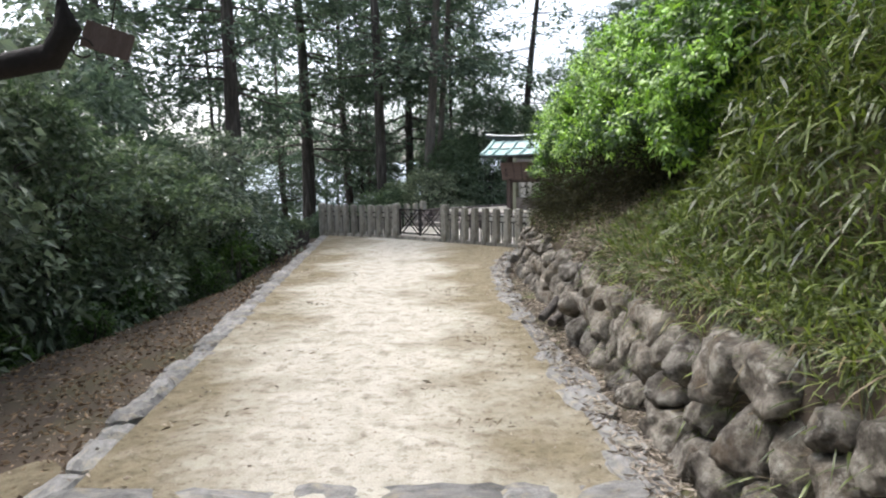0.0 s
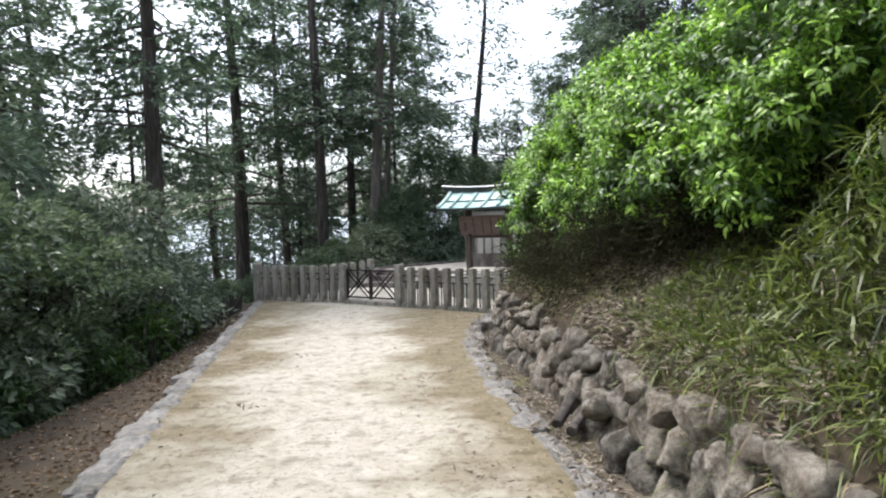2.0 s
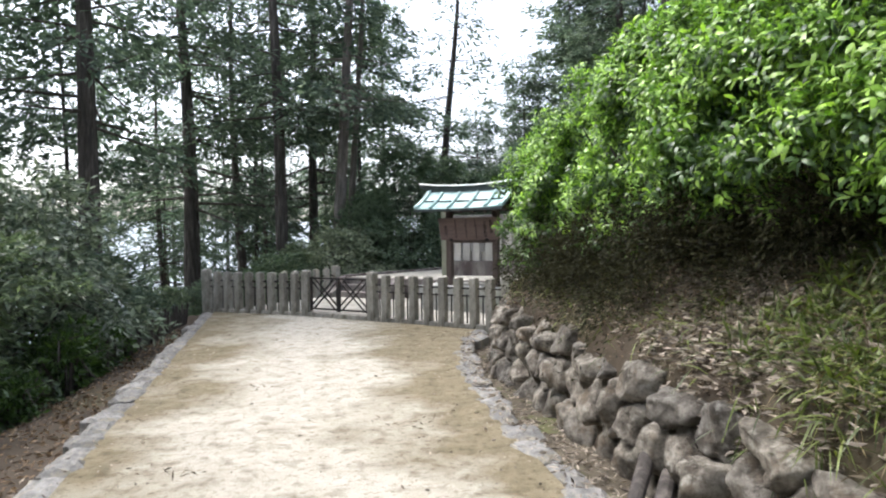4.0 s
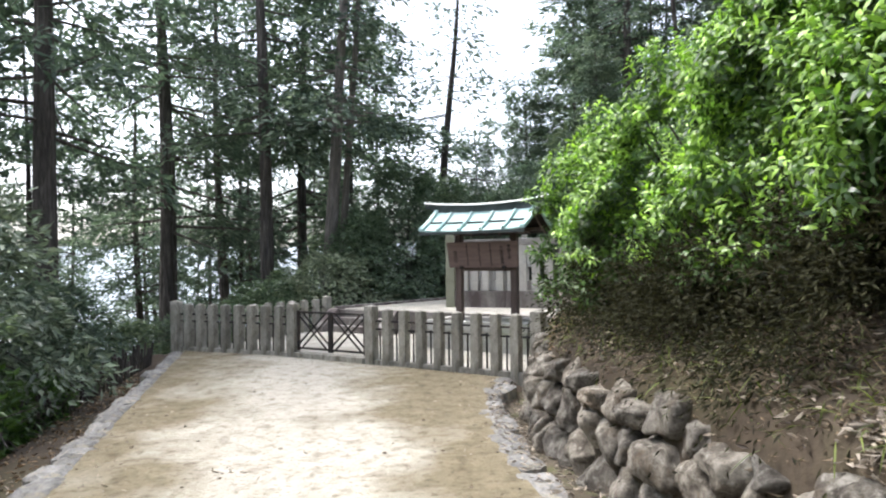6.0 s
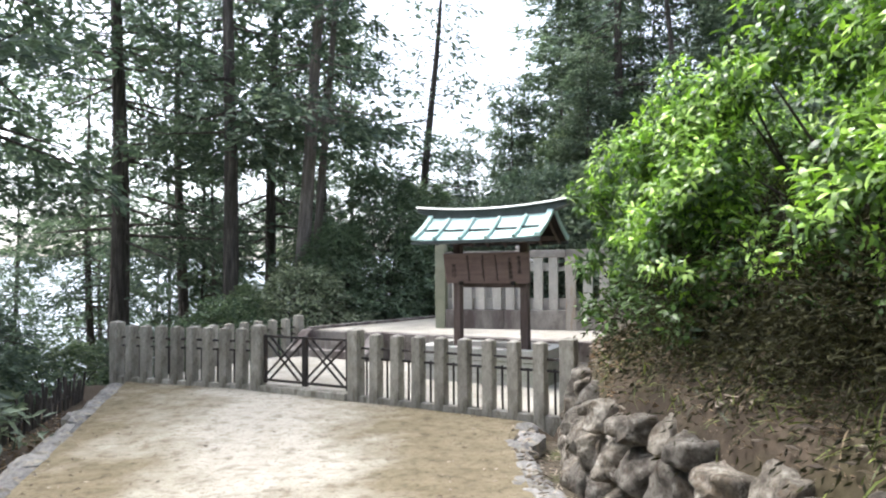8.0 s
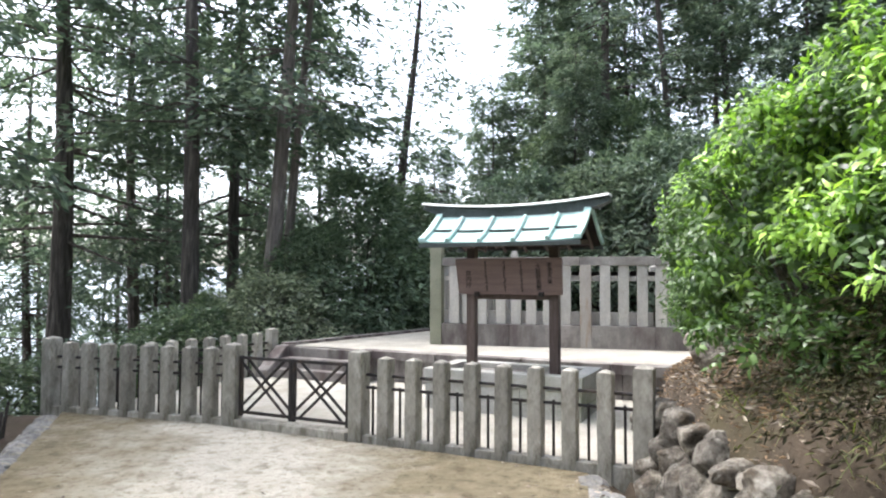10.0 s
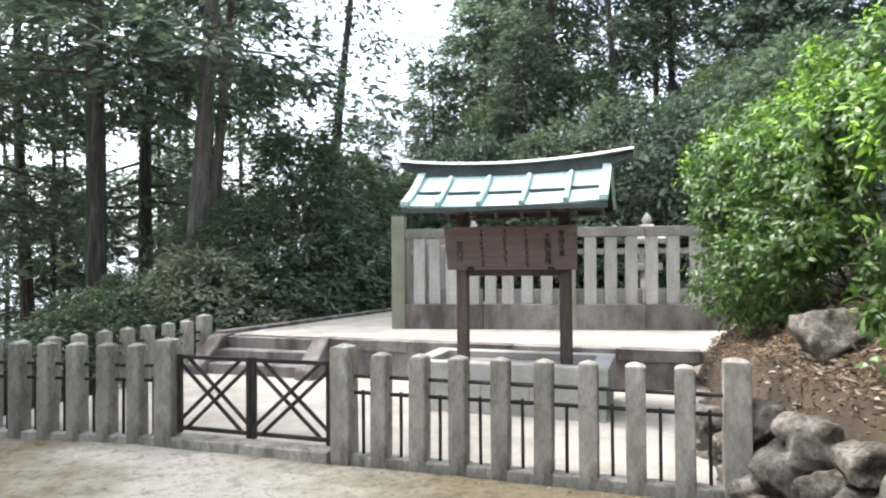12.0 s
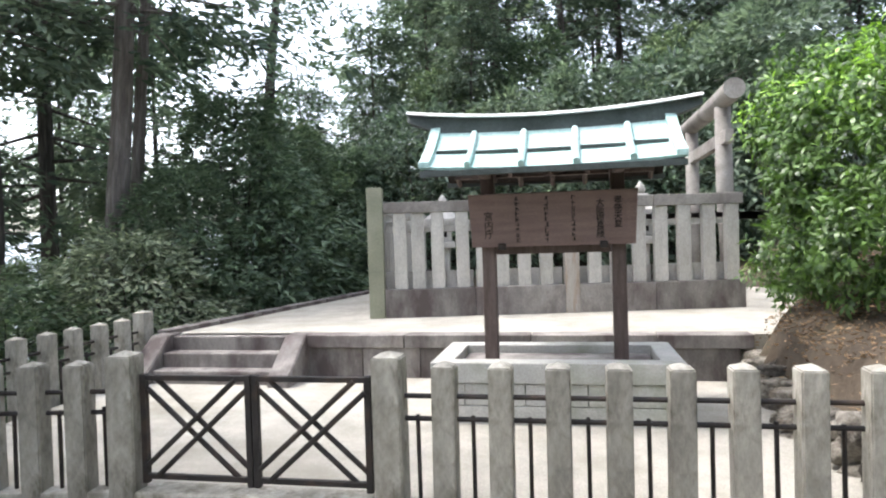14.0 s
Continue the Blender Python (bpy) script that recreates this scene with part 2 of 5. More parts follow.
INK = surface("ink_and_shade_black", (0.015, 0.013, 0.012), (0.03, 0.025, 0.022), 20, 0.8, 0.0, 60, vary=0)

# ---------------------------------------------------------------- mesh helpers
def part(name, bm, material, parent=None, label="", m=None, smooth=False):
    """Link a bmesh as one mesh object, under a thing or a part."""
    if isinstance(bm, bpy.types.Mesh):
        me = bm
    else:
        me = bpy.data.meshes.new(name)
        bm.to_mesh(me)
        bm.free()
        me.materials.append(material)
        if smooth:
            me.polygons.foreach_set("use_smooth", [True] * len(me.polygons))
    ob = new(name, me)
    if parent:
        ob.parent = parent
    if m is not None:
        ob.matrix_basis = m
    if label:
        ob["label"] = label
    return ob


def thing(name, m, label, category, group="", kind=""):
    return tagged_at(new(name), m, label, category, group, kind)


def tagged_at(ob, m, label, category, group="", kind=""):
    ob.matrix_basis = m
    return tagged(ob, label, category, group, kind)


def box(x0, x1, y0, y1, z0, z1, bevel=0.008, bm=None):
    bm = bm or bmesh.new()
    r = bmesh.ops.create_cube(bm, size=1.0)
    for v in r["verts"]:
        v.co = Vector((x0 + (v.co.x + 0.5) * (x1 - x0), y0 + (v.co.y + 0.5) * (y1 - y0), z0 + (v.co.z + 0.5) * (z1 - z0)))
    if bevel:
        edges = list({e for v in r["verts"] for e in v.link_edges})
        bmesh.ops.bevel(bm, geom=edges, offset=bevel, segments=2, affect="EDGES", profile=0.6)
    return bm


def rod(a, b, r0, r1=None, sides=8, bm=None):
    """A round bar from a to b."""
    bm = bm or bmesh.new()
    a, b = Vector(a), Vector(b)
    d = b - a
    m = Matrix.Translation((a + b) / 2) @ d.to_track_quat("Z", "Y").to_matrix().to_4x4()
    bmesh.ops.create_cone(bm, cap_ends=True, segments=sides, radius1=r0, radius2=r0 if r1 is None else r1, depth=d.length, matrix=m)
    return bm


def tube(points, radii, sides=8):
    """A tapered tube through points."""
    bm = bmesh.new()
    rings = []
    pts = [Vector(p) for p in points]
    for i, p in enumerate(pts):
        d = (pts[min(i + 1, len(pts) - 1)] - pts[max(i - 1, 0)]).normalized()
        q = d.to_track_quat("Z", "Y")
        rings.append([bm.verts.new(p + q @ Vector((math.cos(a) * radii[i], math.sin(a) * radii[i], 0))) for a in (2 * math.pi * k / sides for k in range(sides))])
    for r0, r1 in zip(rings, rings[1:]):
        for k in range(sides):
            bm.faces.new((r0[k], r0[(k + 1) % sides], r1[(k + 1) % sides], r1[k]))
    bm.faces.new(rings[0][::-1])
    bm.faces.new(rings[-1])
    return bm


def mesh_from(name, verts, faces, material, smooth=False):
    """A mesh from numpy arrays; faces are rows of one length."""
    me = bpy.data.meshes.new(name)
    n, k = faces.shape
    me.vertices.add(len(verts))
    me.vertices.foreach_set("co", np.asarray(verts, np.float32).ravel())
    me.loops.add(n * k)
    me.loops.foreach_set("vertex_index", faces.astype(np.int32).ravel())
    me.polygons.add(n)
    me.polygons.foreach_set("loop_start", np.arange(0, n * k, k, dtype=np.int32))
    me.polygons.foreach_set("use_smooth", np.full(n, smooth))
    me.update(calc_edges=True)
    me.materials.append(material)
    return me


def unit(v):
    return v / np.maximum(np.linalg.norm(v, axis=1, keepdims=True), 1e-9)


def leaf_mesh(name, places, axes, length, width, material, rng, fold=0.25, facing=None):
    """One leaf at each place, pointing along its axis: two faces folded along the rib."""
    n = len(places)
    axes = unit(axes)
    lie = rng.normal(size=(n, 3))
    side = unit(np.cross(axes, lie if facing is None else facing + 0.38 * lie))
    up = np.cross(side, axes)
    l = (length * rng.uniform(0.7, 1.3, n))[:, None]
    w = (width * rng.uniform(0.7, 1.3, n))[:, None]
    mid = places + axes * l * 0.45
    v = np.stack([places, mid + side * w / 2 + up * w * fold, places + axes * l, mid - side * w / 2 + up * w * fold], 1).reshape(-1, 3)
    i = (np.arange(n) * 4)[:, None]
    f = np.concatenate([i + np.array([[0, 1, 2]]), i + np.array([[0, 2, 3]])], 1).reshape(-1, 3)
    return mesh_from(name, v, f, material)


def broad_leaf_mesh(name, places, axes, length, width, material, rng, facing):
    """Broad leaves with a rounded blade and a tip that bends down."""
    n = len(places)
    axes = unit(axes)
    side = unit(np.cross(axes, facing + 0.3 * rng.normal(size=(n, 3))))
    up = np.cross(side, axes)
    l = (length * rng.uniform(0.65, 1.3, n))[:, None]
    w = (width * rng.uniform(0.75, 1.25, n))[:, None]
    low, high, tip = places + axes * l * 0.3, places + axes * l * 0.62 - up * l * 0.04, places + axes * l - up * l * 0.16
    v = np.stack([places, low + side * w * 0.47 + up * w * 0.12, low - side * w * 0.47 + up * w * 0.12,
                  high + side * w * 0.40 + up * w * 0.1, high - side * w * 0.40 + up * w * 0.1, tip], 1).reshape(-1, 3)
    i = (np.arange(n) * 6)[:, None]
    f = np.concatenate([i + np.array([q]) for q in ([0, 1, 2], [1, 3, 2], [2, 3, 4], [3, 5, 4])], 1).reshape(-1, 3)
    return mesh_from(name, v, f, material)


def fan_mesh(name, c, d, rad, per, length, width, material, rng, sag=0.45, thick=0.16, spread=0.85):
    """Drooping fans of foliage: at each centre a spray of leaves spread about its heading."""
    n = len(c)
    d = unit(d * np.array([[1, 1, 0.5]]))
    side = unit(np.cross(d, np.array([[0, 0, 1.0]])))
    up = np.cross(side, d)
    a = rng.normal(size=(n, per)) * spread
    q = np.sqrt(rng.uniform(0.02, 1, (n, per))) * rad[:, None]
    flow = d[:, None, :] * np.cos(a)[:, :, None] + side[:, None, :] * np.sin(a)[:, :, None]
    p = c[:, None, :] + flow * q[:, :, None] + up[:, None, :] * (rng.normal(size=(n, per)) * thick * rad[:, None])[:, :, None]
    p[:, :, 2] -= sag * q ** 2 / rad[:, None]
    ax = (flow + 0.30 * rng.normal(size=(n, per, 3))).reshape(-1, 3)
    ax[:, 2] -= 0.30
    face = np.repeat(unit(0.8 * up + np.array([[0, 0, 0.4]]) + 0.85 * d), per, 0)
    return leaf_mesh(name, p.reshape(-1, 3), ax, length, width, material, rng, 0.2, face)


def blade_mesh(name, roots, heads, length, width, material, rng, droop=0.42):
    """Long bent blades of three lengths."""
    n = len(roots)
    heads = unit(heads)
    side = unit(np.cross(heads, np.array([[0, 0, 1.0]]) + 0.3 * rng.normal(size=(n, 3))))
    l = (length * rng.uniform(0.6, 1.4, n))[:, None]
    w = (width * rng.uniform(0.7, 1.3, n))[:, None]
    d = droop * rng.uniform(0.4, 1.4, n)[:, None]
    rows = []
    for s, ww in ((0.0, 0.4), (0.35, 1.0), (0.7, 0.8), (1.0, 0.0)):
        c = roots + heads * l * s + np.array([[0, 0, -1.0]]) * l * d * s * s
        rows += [c - side * w * ww / 2, c + side * w * ww / 2] if ww else [c]
    v = np.stack(rows, 1).reshape(-1, 3)
    i = (np.arange(n) * 7)[:, None]
    f = np.concatenate([i + np.array([[a, b, c]]) for a, b, c in ((0, 1, 3), (0, 3, 2), (2, 3, 5), (2, 5, 4), (4, 5, 6))], 1).reshape(-1, 3)
    return mesh_from(name, v, f, material)


# ---------------------------------------------------------------- plan
YARD = pose(0.06, 14.94, 0, 0, 0, -42)          # the front fence's own axes: u along it, v into the yard


def U(u, v, z=0.0):
    return YARD @ Vector((u, v, z))


def left_edge(y):
    return -2.0 - 0.0775 * (y - 3.1)


KERB_LINE = [(1.02, -6.0), (1.0, 3.0), (0.93, 4.5), (0.86, 6.5), (0.78, 8.7), (0.82, 10.0), (1.0, 11.4), (1.28, 12.6), (1.72, 13.42)]
WALL_LINE = [(1.36, -6.0), (1.34, 3.0), (1.30, 5.0), (1.27, 8.0), (1.30, 10.8), (1.55, 12.1), (2.10, 13.25), (2.9, 14.5), (4.25, 15.75)]


def on_line(line, y):
    for (x0, y0), (x1, y1) in zip(line, line[1:]):
        if y0 <= y <= y1:
            return x0 + (x1 - x0) * (y - y0) / (y1 - y0)
    return line[-1][0] if y > line[-1][1] else line[0][0]


def smooth_step(a, b, x):
    t = max(0.0, min(1.0, (x - a) / (b - a)))
    return t * t * (3 - 2 * t)


def height(x, y):
    """The ground's height: terrace, bank on one side, falling wood on the other, mound behind."""
    n = noise.noise((x * 0.7, y * 0.7, 0.3)) * 0.06 + noise.noise((x * 0.2, y * 0.2, 5.0)) * 0.25 * smooth_step(3, 12, abs(x) + max(0, y - 22))
    p = YARD.inverted() @ Vector((x, y, 0))
    wl_ = on_line(WALL_LINE, y) if y < 15.75 else 4.25 + (y - 15.75) * 1.1
    d = (x - wl_) * (0.72 if y > 11.5 else 1.0)
    if 3.3 < p.y < 8.6 and p.x < 2.9 + (p.y - 3.3) * 1.14 and d > 0:
        return 0.3
    if d > 0:
        return -0.25 + 0.94 * smooth_step(0.02, 0.2, d) * (1 - 0.22 * smooth_step(13.2, 14.2, y)) + min(d, 3.6) * 0.55 + max(0, d - 3.6) * 0.25 + n * smooth_step(0.2, 0.6, d) if y < 17 else min(0.62 * d, 2.2 + 0.25 * d) + n
    if -3.9 < p.x < 9 and p.y > -0.15:
        far = max(0, p.y - 8.3) + max(0, p.x - 4.0) * 0.5
        return -0.05 + far * 0.16 + n * min(1, far)
    e = left_edge(y) - x
    if e <= 0 and p.y <= -0.15:
        return -0.25
    if p.y > -0.15:
        e = max(0.0, -3.9 - p.x)
    if e > 0:
        flat = 2.2 - 1.5 * smooth_step(5, 12, y)
        return -0.14 - 0.10 * min(e, flat) - 0.42 * min(max(0, e - flat), 34) + n
    return -0.06


xs = np.concatenate([[-900, -300, -120, -60, -36, -26], np.arange(-20, -5, 0.8), np.arange(-5, 1.0, 0.2), np.arange(1.0, 3.0, 0.07), np.arange(3.0, 6, 0.2), np.arange(6, 24, 0.9), [27, 33, 45, 70, 130, 320, 900]])
ys = np.concatenate([[-900, -300, -100, -45, -24, -14], np.arange(-8, 19, 0.22), np.arange(19, 48, 0.9), [52, 60, 75, 110, 300, 900]])
gv = np.array([(x, y, height(x, y)) for y in ys for x in xs])
nx = len(xs)
gf = np.array([(j * nx + i, j * nx + i + 1, (j + 1) * nx + i + 1, (j + 1) * nx + i) for j in range(len(ys) - 1) for i in range(nx - 1)])
ground = tagged(new("ground", mesh_from("ground", gv, gf, SOIL, True)), "brown woodland soil strewn with dead leaves", "ground", kind="structure")

# sand path
rows = []
for k in range(90):
    y = -6 + k * (23.4 / 89)
    xl, xr = left_edge(y) + 0.1, on_line(KERB_LINE, min(y, 13.4)) - 0.06
    row = []
    for i in range(25):
        x, yy = xl + (xr - xl) * i / 24, y
        if (YARD.inverted() @ Vector((x, yy, 0))).y > -0.1:
            yy = 14.94 - math.tan(radians(42)) * (x - 0.06) - 0.13
        row.append((x, yy, 0.012 * noise.noise((x * 2.2, yy * 2.2, 0)) + 0.006 * noise.noise((x * 9, yy * 9, 2))))
    rows += row
pf = np.array([(j * 25 + i, j * 25 + i + 1, (j + 1) * 25 + i + 1, (j + 1) * 25 + i) for j in range(89) for i in range(24)])
tagged(new("path", mesh_from("path", np.array(rows), pf, SAND, True)), "pale trodden sand path with damp brown patches", "path", kind="structure")

# gravel yard
yard = box(-3.7, 4.6, 0.05, 3.4, -0.3, 0.015, 0)
part("yard_floor", yard, GRAVEL, m=YARD)
tagged(bpy.data.objects["yard_floor"], "pale raked gravel yard behind the fence", "gravel", kind="structure")

# ---------------------------------------------------------------- front fence
def post_mesh(w, d, h, name="post", material=CONCRETE, cap=0.024):
    """A stone post with a low pyramid top and softened edges."""
    bm = box(-w / 2, w / 2, -d / 2, d / 2, -0.15, h - cap, 0)
    top = [f for f in bm.faces if f.normal.z > 0.9][0]
    r = bmesh.ops.poke(bm, faces=[top])
    r["verts"][0].co.z += cap
    bmesh.ops.bevel(bm, geom=[e for e in bm.edges if abs((e.verts[0].co - e.verts[1].co).z) > 0.3 or (min(v.co.z for v in e.verts) > h - cap - 0.01 and max(v.co.z for v in e.verts) < h - cap + 0.01)], offset=0.008, segments=2, affect="EDGES")
    me = bpy.data.meshes.new(name)
    bm.to_mesh(me)
    bm.free()
    me.materials.append(material)
    return me


SLIM, STOUT = post_mesh(0.122, 0.13, 0.81), post_mesh(0.155, 0.16, 0.86)


def fence_run(m, length, count, stout_ends, label, bars=True):
    """A run of stone posts on a kerb, two iron rails through them and an upright iron bar in each gap."""
    f = thing("stone_fence", m, label, "fence", "stone fence runs")
    step = length / (count - 1)
    part("kerb", box(0, length, -0.055, 0.07, -0.15, 0.06, 0.012), CONCRETE, f)
    for i in range(count):
        stout = (i == 0 and stout_ends[0]) or (i == count - 1 and stout_ends[1])
        part("post", STOUT if stout else SLIM, None, f, m=pose(i * step, random.uniform(-0.006, 0.006), 0, random.uniform(-0.7, 0.7), random.uniform(-0.6, 0.6), random.uniform(-2, 2)))
    for z in (0.50, 0.62):
        part("rail", rod((0, 0.02, z), (length, 0.02, z), 0.014), IRON, f, "dark iron rail")
    if bars:
        for i in range(count - 1):
            part("bar", rod(((i + 0.5) * step, 0.02, 0.06), ((i + 0.5) * step, 0.02, 0.52), 0.012, sides=6), IRON, f, m=pose(0, 0, 0, 0, random.uniform(-0.3, 0.3), 0))
    return f


fence_run(YARD, 2.64, 10, (True, True), "grey weathered stone post fence with iron rails beside the boulder wall")
LEFT_POST, LEFT_END = U(-1.58, 0), Vector((-3.16, 17.36, 0))
a = LEFT_POST - LEFT_END
fence_run(Matrix.Translation(LEFT_END) @ pose(0, 0, 0, 0, 0, math.degrees(math.atan2(a.y, a.x))), a.length, 10, (True, True), "grey weathered stone post fence along the path's end")
SIDE_END = U(-3.78, 3.25)
a = SIDE_END - LEFT_END
fence_run(Matrix.Translation(LEFT_END + a * 0.1 + Vector((0, 0, -0.12))) @ pose(0, 0, 0, 0, 0, math.degrees(math.atan2(a.y, a.x))), a.length * 0.9, 11, (False, True), "grey stone post fence running back to the steps")

# gate
gate = thing("gate", YARD, "closed pair of dark iron gates with crossed double bars", "gate")
part("sill", box(-1.48, -0.10, -0.095, 0.095, -0.1, 0.075, 0.012), CONCRETE, gate, "worn stone sill")
for x0, x1 in ((-1.475, -0.793), (-0.787, -0.105)):
    leaf = part("gate_leaf", rod((x0 + 0.012, 0, 0.11), (x0 + 0.012, 0, 0.72), 0.02, sides=6), IRON, gate)
    part("stile", box(x1 - 0.035, x1, -0.02, 0.02, 0.10, 0.725, 0.004), IRON, leaf)
    part("stile", box(x0, x0 + 0.035, -0.02, 0.02, 0.10, 0.725, 0.004), IRON, leaf)
    part("rail", box(x0, x1, -0.016, 0.016, 0.69, 0.72, 0.004), IRON, leaf)
    part("rail", box(x0, x1, -0.016, 0.016, 0.125, 0.155, 0.004), IRON, leaf)
    for s in (-0.06, 0.06):
        part("cross_bar", rod((x0 + 0.03 + max(0, s), -0.012, 0.14 + max(0, -s)), (x1 - 0.03 + min(0, s), -0.012, 0.70 + min(0, -s)), 0.0155, sides=8), IRON, leaf)
        part("cross_bar", rod((x0 + 0.03 + max(0, s), 0.012, 0.70 - max(0, -s)), (x1 - 0.03 + min(0, s), 0.012, 0.14 - min(0, -s)), 0.0155, sides=8), IRON, leaf)

# ---------------------------------------------------------------- terrace and steps
TOP = 0.45
terrace = thing("terrace", YARD, "low stone-edged terrace topped with pale gravel", "terrace", kind="structure")
bm = bmesh.new()
outline = [(-3.55, 3.32), (2.9, 3.32), (5.5, 5.6), (7.5, 9.5), (-2.75, 8.6)]
lo = [bm.verts.new((u, v, -0.3)) for u, v in outline]
hi = [bm.verts.new((u, v, TOP)) for u, v in outline]
bm.faces.new(hi)
for i in range(5):
    bm.faces.new((lo[i], lo[(i + 1) % 5], hi[(i + 1) % 5], hi[i]))
part("gravel_top", bm, GRAVEL, terrace)
for i, (u0, u1) in enumerate(((-1.83, -0.75), (-0.74, 0.55), (0.56, 1.75), (1.76, 2.62))):
    part("coping", box(u0, u1, 3.18, 3.42, TOP - 0.12, TOP + 0.012, 0.01), BASE, terrace)
for i in range(7):
    part("facing_slab", box(-1.82 + i * 0.62, -1.21 + i * 0.62, 3.22, 3.34, -0.1, TOP - 0.125, 0.006), BASE, terrace)
for i in range(6):
    a, b = Vector((-3.6, 3.35)).lerp(Vector((-2.8, 8.6)), i / 6), Vector((-3.6, 3.35)).lerp(Vector((-2.8, 8.6)), (i + 0.985) / 6)
    d = b - a
    part("edge_kerb", box(0, d.length, -0.09, 0.09, -0.35, 0.05, 0.012), BASE, terrace, m=pose(a.x, a.y, TOP, 0, 0, math.degrees(math.atan2(d.y, d.x))))
steps = thing("steps", YARD, "three worn stone steps between sloping cheek stones", "steps", kind="structure")
for i in range(3):
    part("step", box(-3.38, -1.98, 2.80 + i * 0.2, 3.45, -0.1, 0.15 * (i + 1), 0.015), BASE, steps)
for u0, u1 in ((-3.62, -3.385), (-2.03, -1.80)):
    bm = bmesh.new()
    prof = [(2.68, -0.1), (3.4, -0.1), (3.4, TOP + 0.02), (3.15, TOP + 0.02), (2.76, 0.17), (2.68, 0.13)]
    s0, s1 = [bm.verts.new((u0, v, z)) for v, z in prof], [bm.verts.new((u1, v, z)) for v, z in prof]
    bm.faces.new(s0[::-1]), bm.faces.new(s1)
    for i in range(6):
        bm.faces.new((s0[i], s0[(i + 1) % 6], s1[(i + 1) % 6], s1[i]))
    bmesh.ops.recalc_face_normals(bm, faces=bm.faces)
    bmesh.ops.bevel(bm, geom=list(bm.edges), offset=0.012, segments=2, affect="EDGES")
    part("cheek_stone", bm, BASE, steps)

# ---------------------------------------------------------------- notice board with copper roof
plinth = thing("plinth", YARD @ pose(0.82, 2.1, 0), "low grey stone plinth with a sunken gravel top", "plinth")
for i, (x0, x1, y0, y1) in enumerate(((-0.95, 0.95, -0.50, -0.33), (-0.95, 0.95, 0.33, 0.50), (-0.95, -0.78, -0.327, 0.327), (0.78, 0.95, -0.327, 0.327))):
    part("rim_stone", box(x0, x1, y0, y1, 0.33, 0.49, 0.012), PLINTH, plinth)
for z0, z1 in ((-0.1, 0.155), (0.16, 0.325)):
    off = 0.0 if z0 < 0 else 0.22
    for k in range(4):
        x0, x1 = max(-0.93, -0.93 + k * 0.465 - off), -0.93 + (k + 1) * 0.465 - off
        part("course_stone", box(x0, x1 - 0.005 if k < 3 else 0.93, -0.48, 0.48, z0, z1, 0.008), PLINTH, plinth)
part("gravel_bed", box(-0.77, 0.77, -0.32, 0.32, 0.3, 0.42, 0), BASE, plinth)

sign = thing("notice_board", YARD @ pose(0.82, 2.08, 0.40), "brown wooden notice board under a green copper roof", "sign")
for x in (-0.52, 0.52):
    part("post", box(x - 0.055, x + 0.055, -0.055, 0.055, 0, 1.62, 0.008), POSTWOOD, sign)
    part("bracket", box(x - 0.04, x + 0.04, -0.40, 0.40, 1.52, 1.60, 0.01), POSTWOOD, sign)
for y in (-0.36, 0.0, 0.36):
    part("purlin", box(-0.85, 0.85, y - 0.035, y + 0.035, 1.56 + 0.24 * (1 - abs(y) / 0.36), 1.62 + 0.24 * (1 - abs(y) / 0.36), 0.006), POSTWOOD, sign)
part("cross_beam", box(-0.46, 0.46, -0.03, 0.03, 0.90, 0.97, 0.006), POSTWOOD, sign)
bm = box(-0.66, 0.66, -0.02, 0.02, 0, 0.43, 0.006)
for v in bm.verts:
    v.co.x *= 0.975 + 0.025 * v.co.z / 0.43
board = part("board", bm, WOOD, sign, "brown plank board with brush lettering", m=pose(0, -0.11, 0.965, 10, 0, 0))
for x in (-0.4, 0.4):
    part("hook", box(x - 0.03, x + 0.03, -0.05, 0.0, -0.02, 0.03, 0.006), IRON, board)
W_EAVE, D_EAVE, Z_EAVE, Z_RIDGE = 0.965, 0.57, 1.56, 2.03


def roof_z(s, x):
    """Height on the roof at s from the ridge (0) to the eave (1): slightly hollow, ends lifted."""
    return Z_RIDGE - 0.07 - (Z_RIDGE - 0.07 - Z_EAVE) * (0.35 * (1 - (1 - s) ** 2) + 0.65 * s) + 0.03 * (x / W_EAVE) ** 2


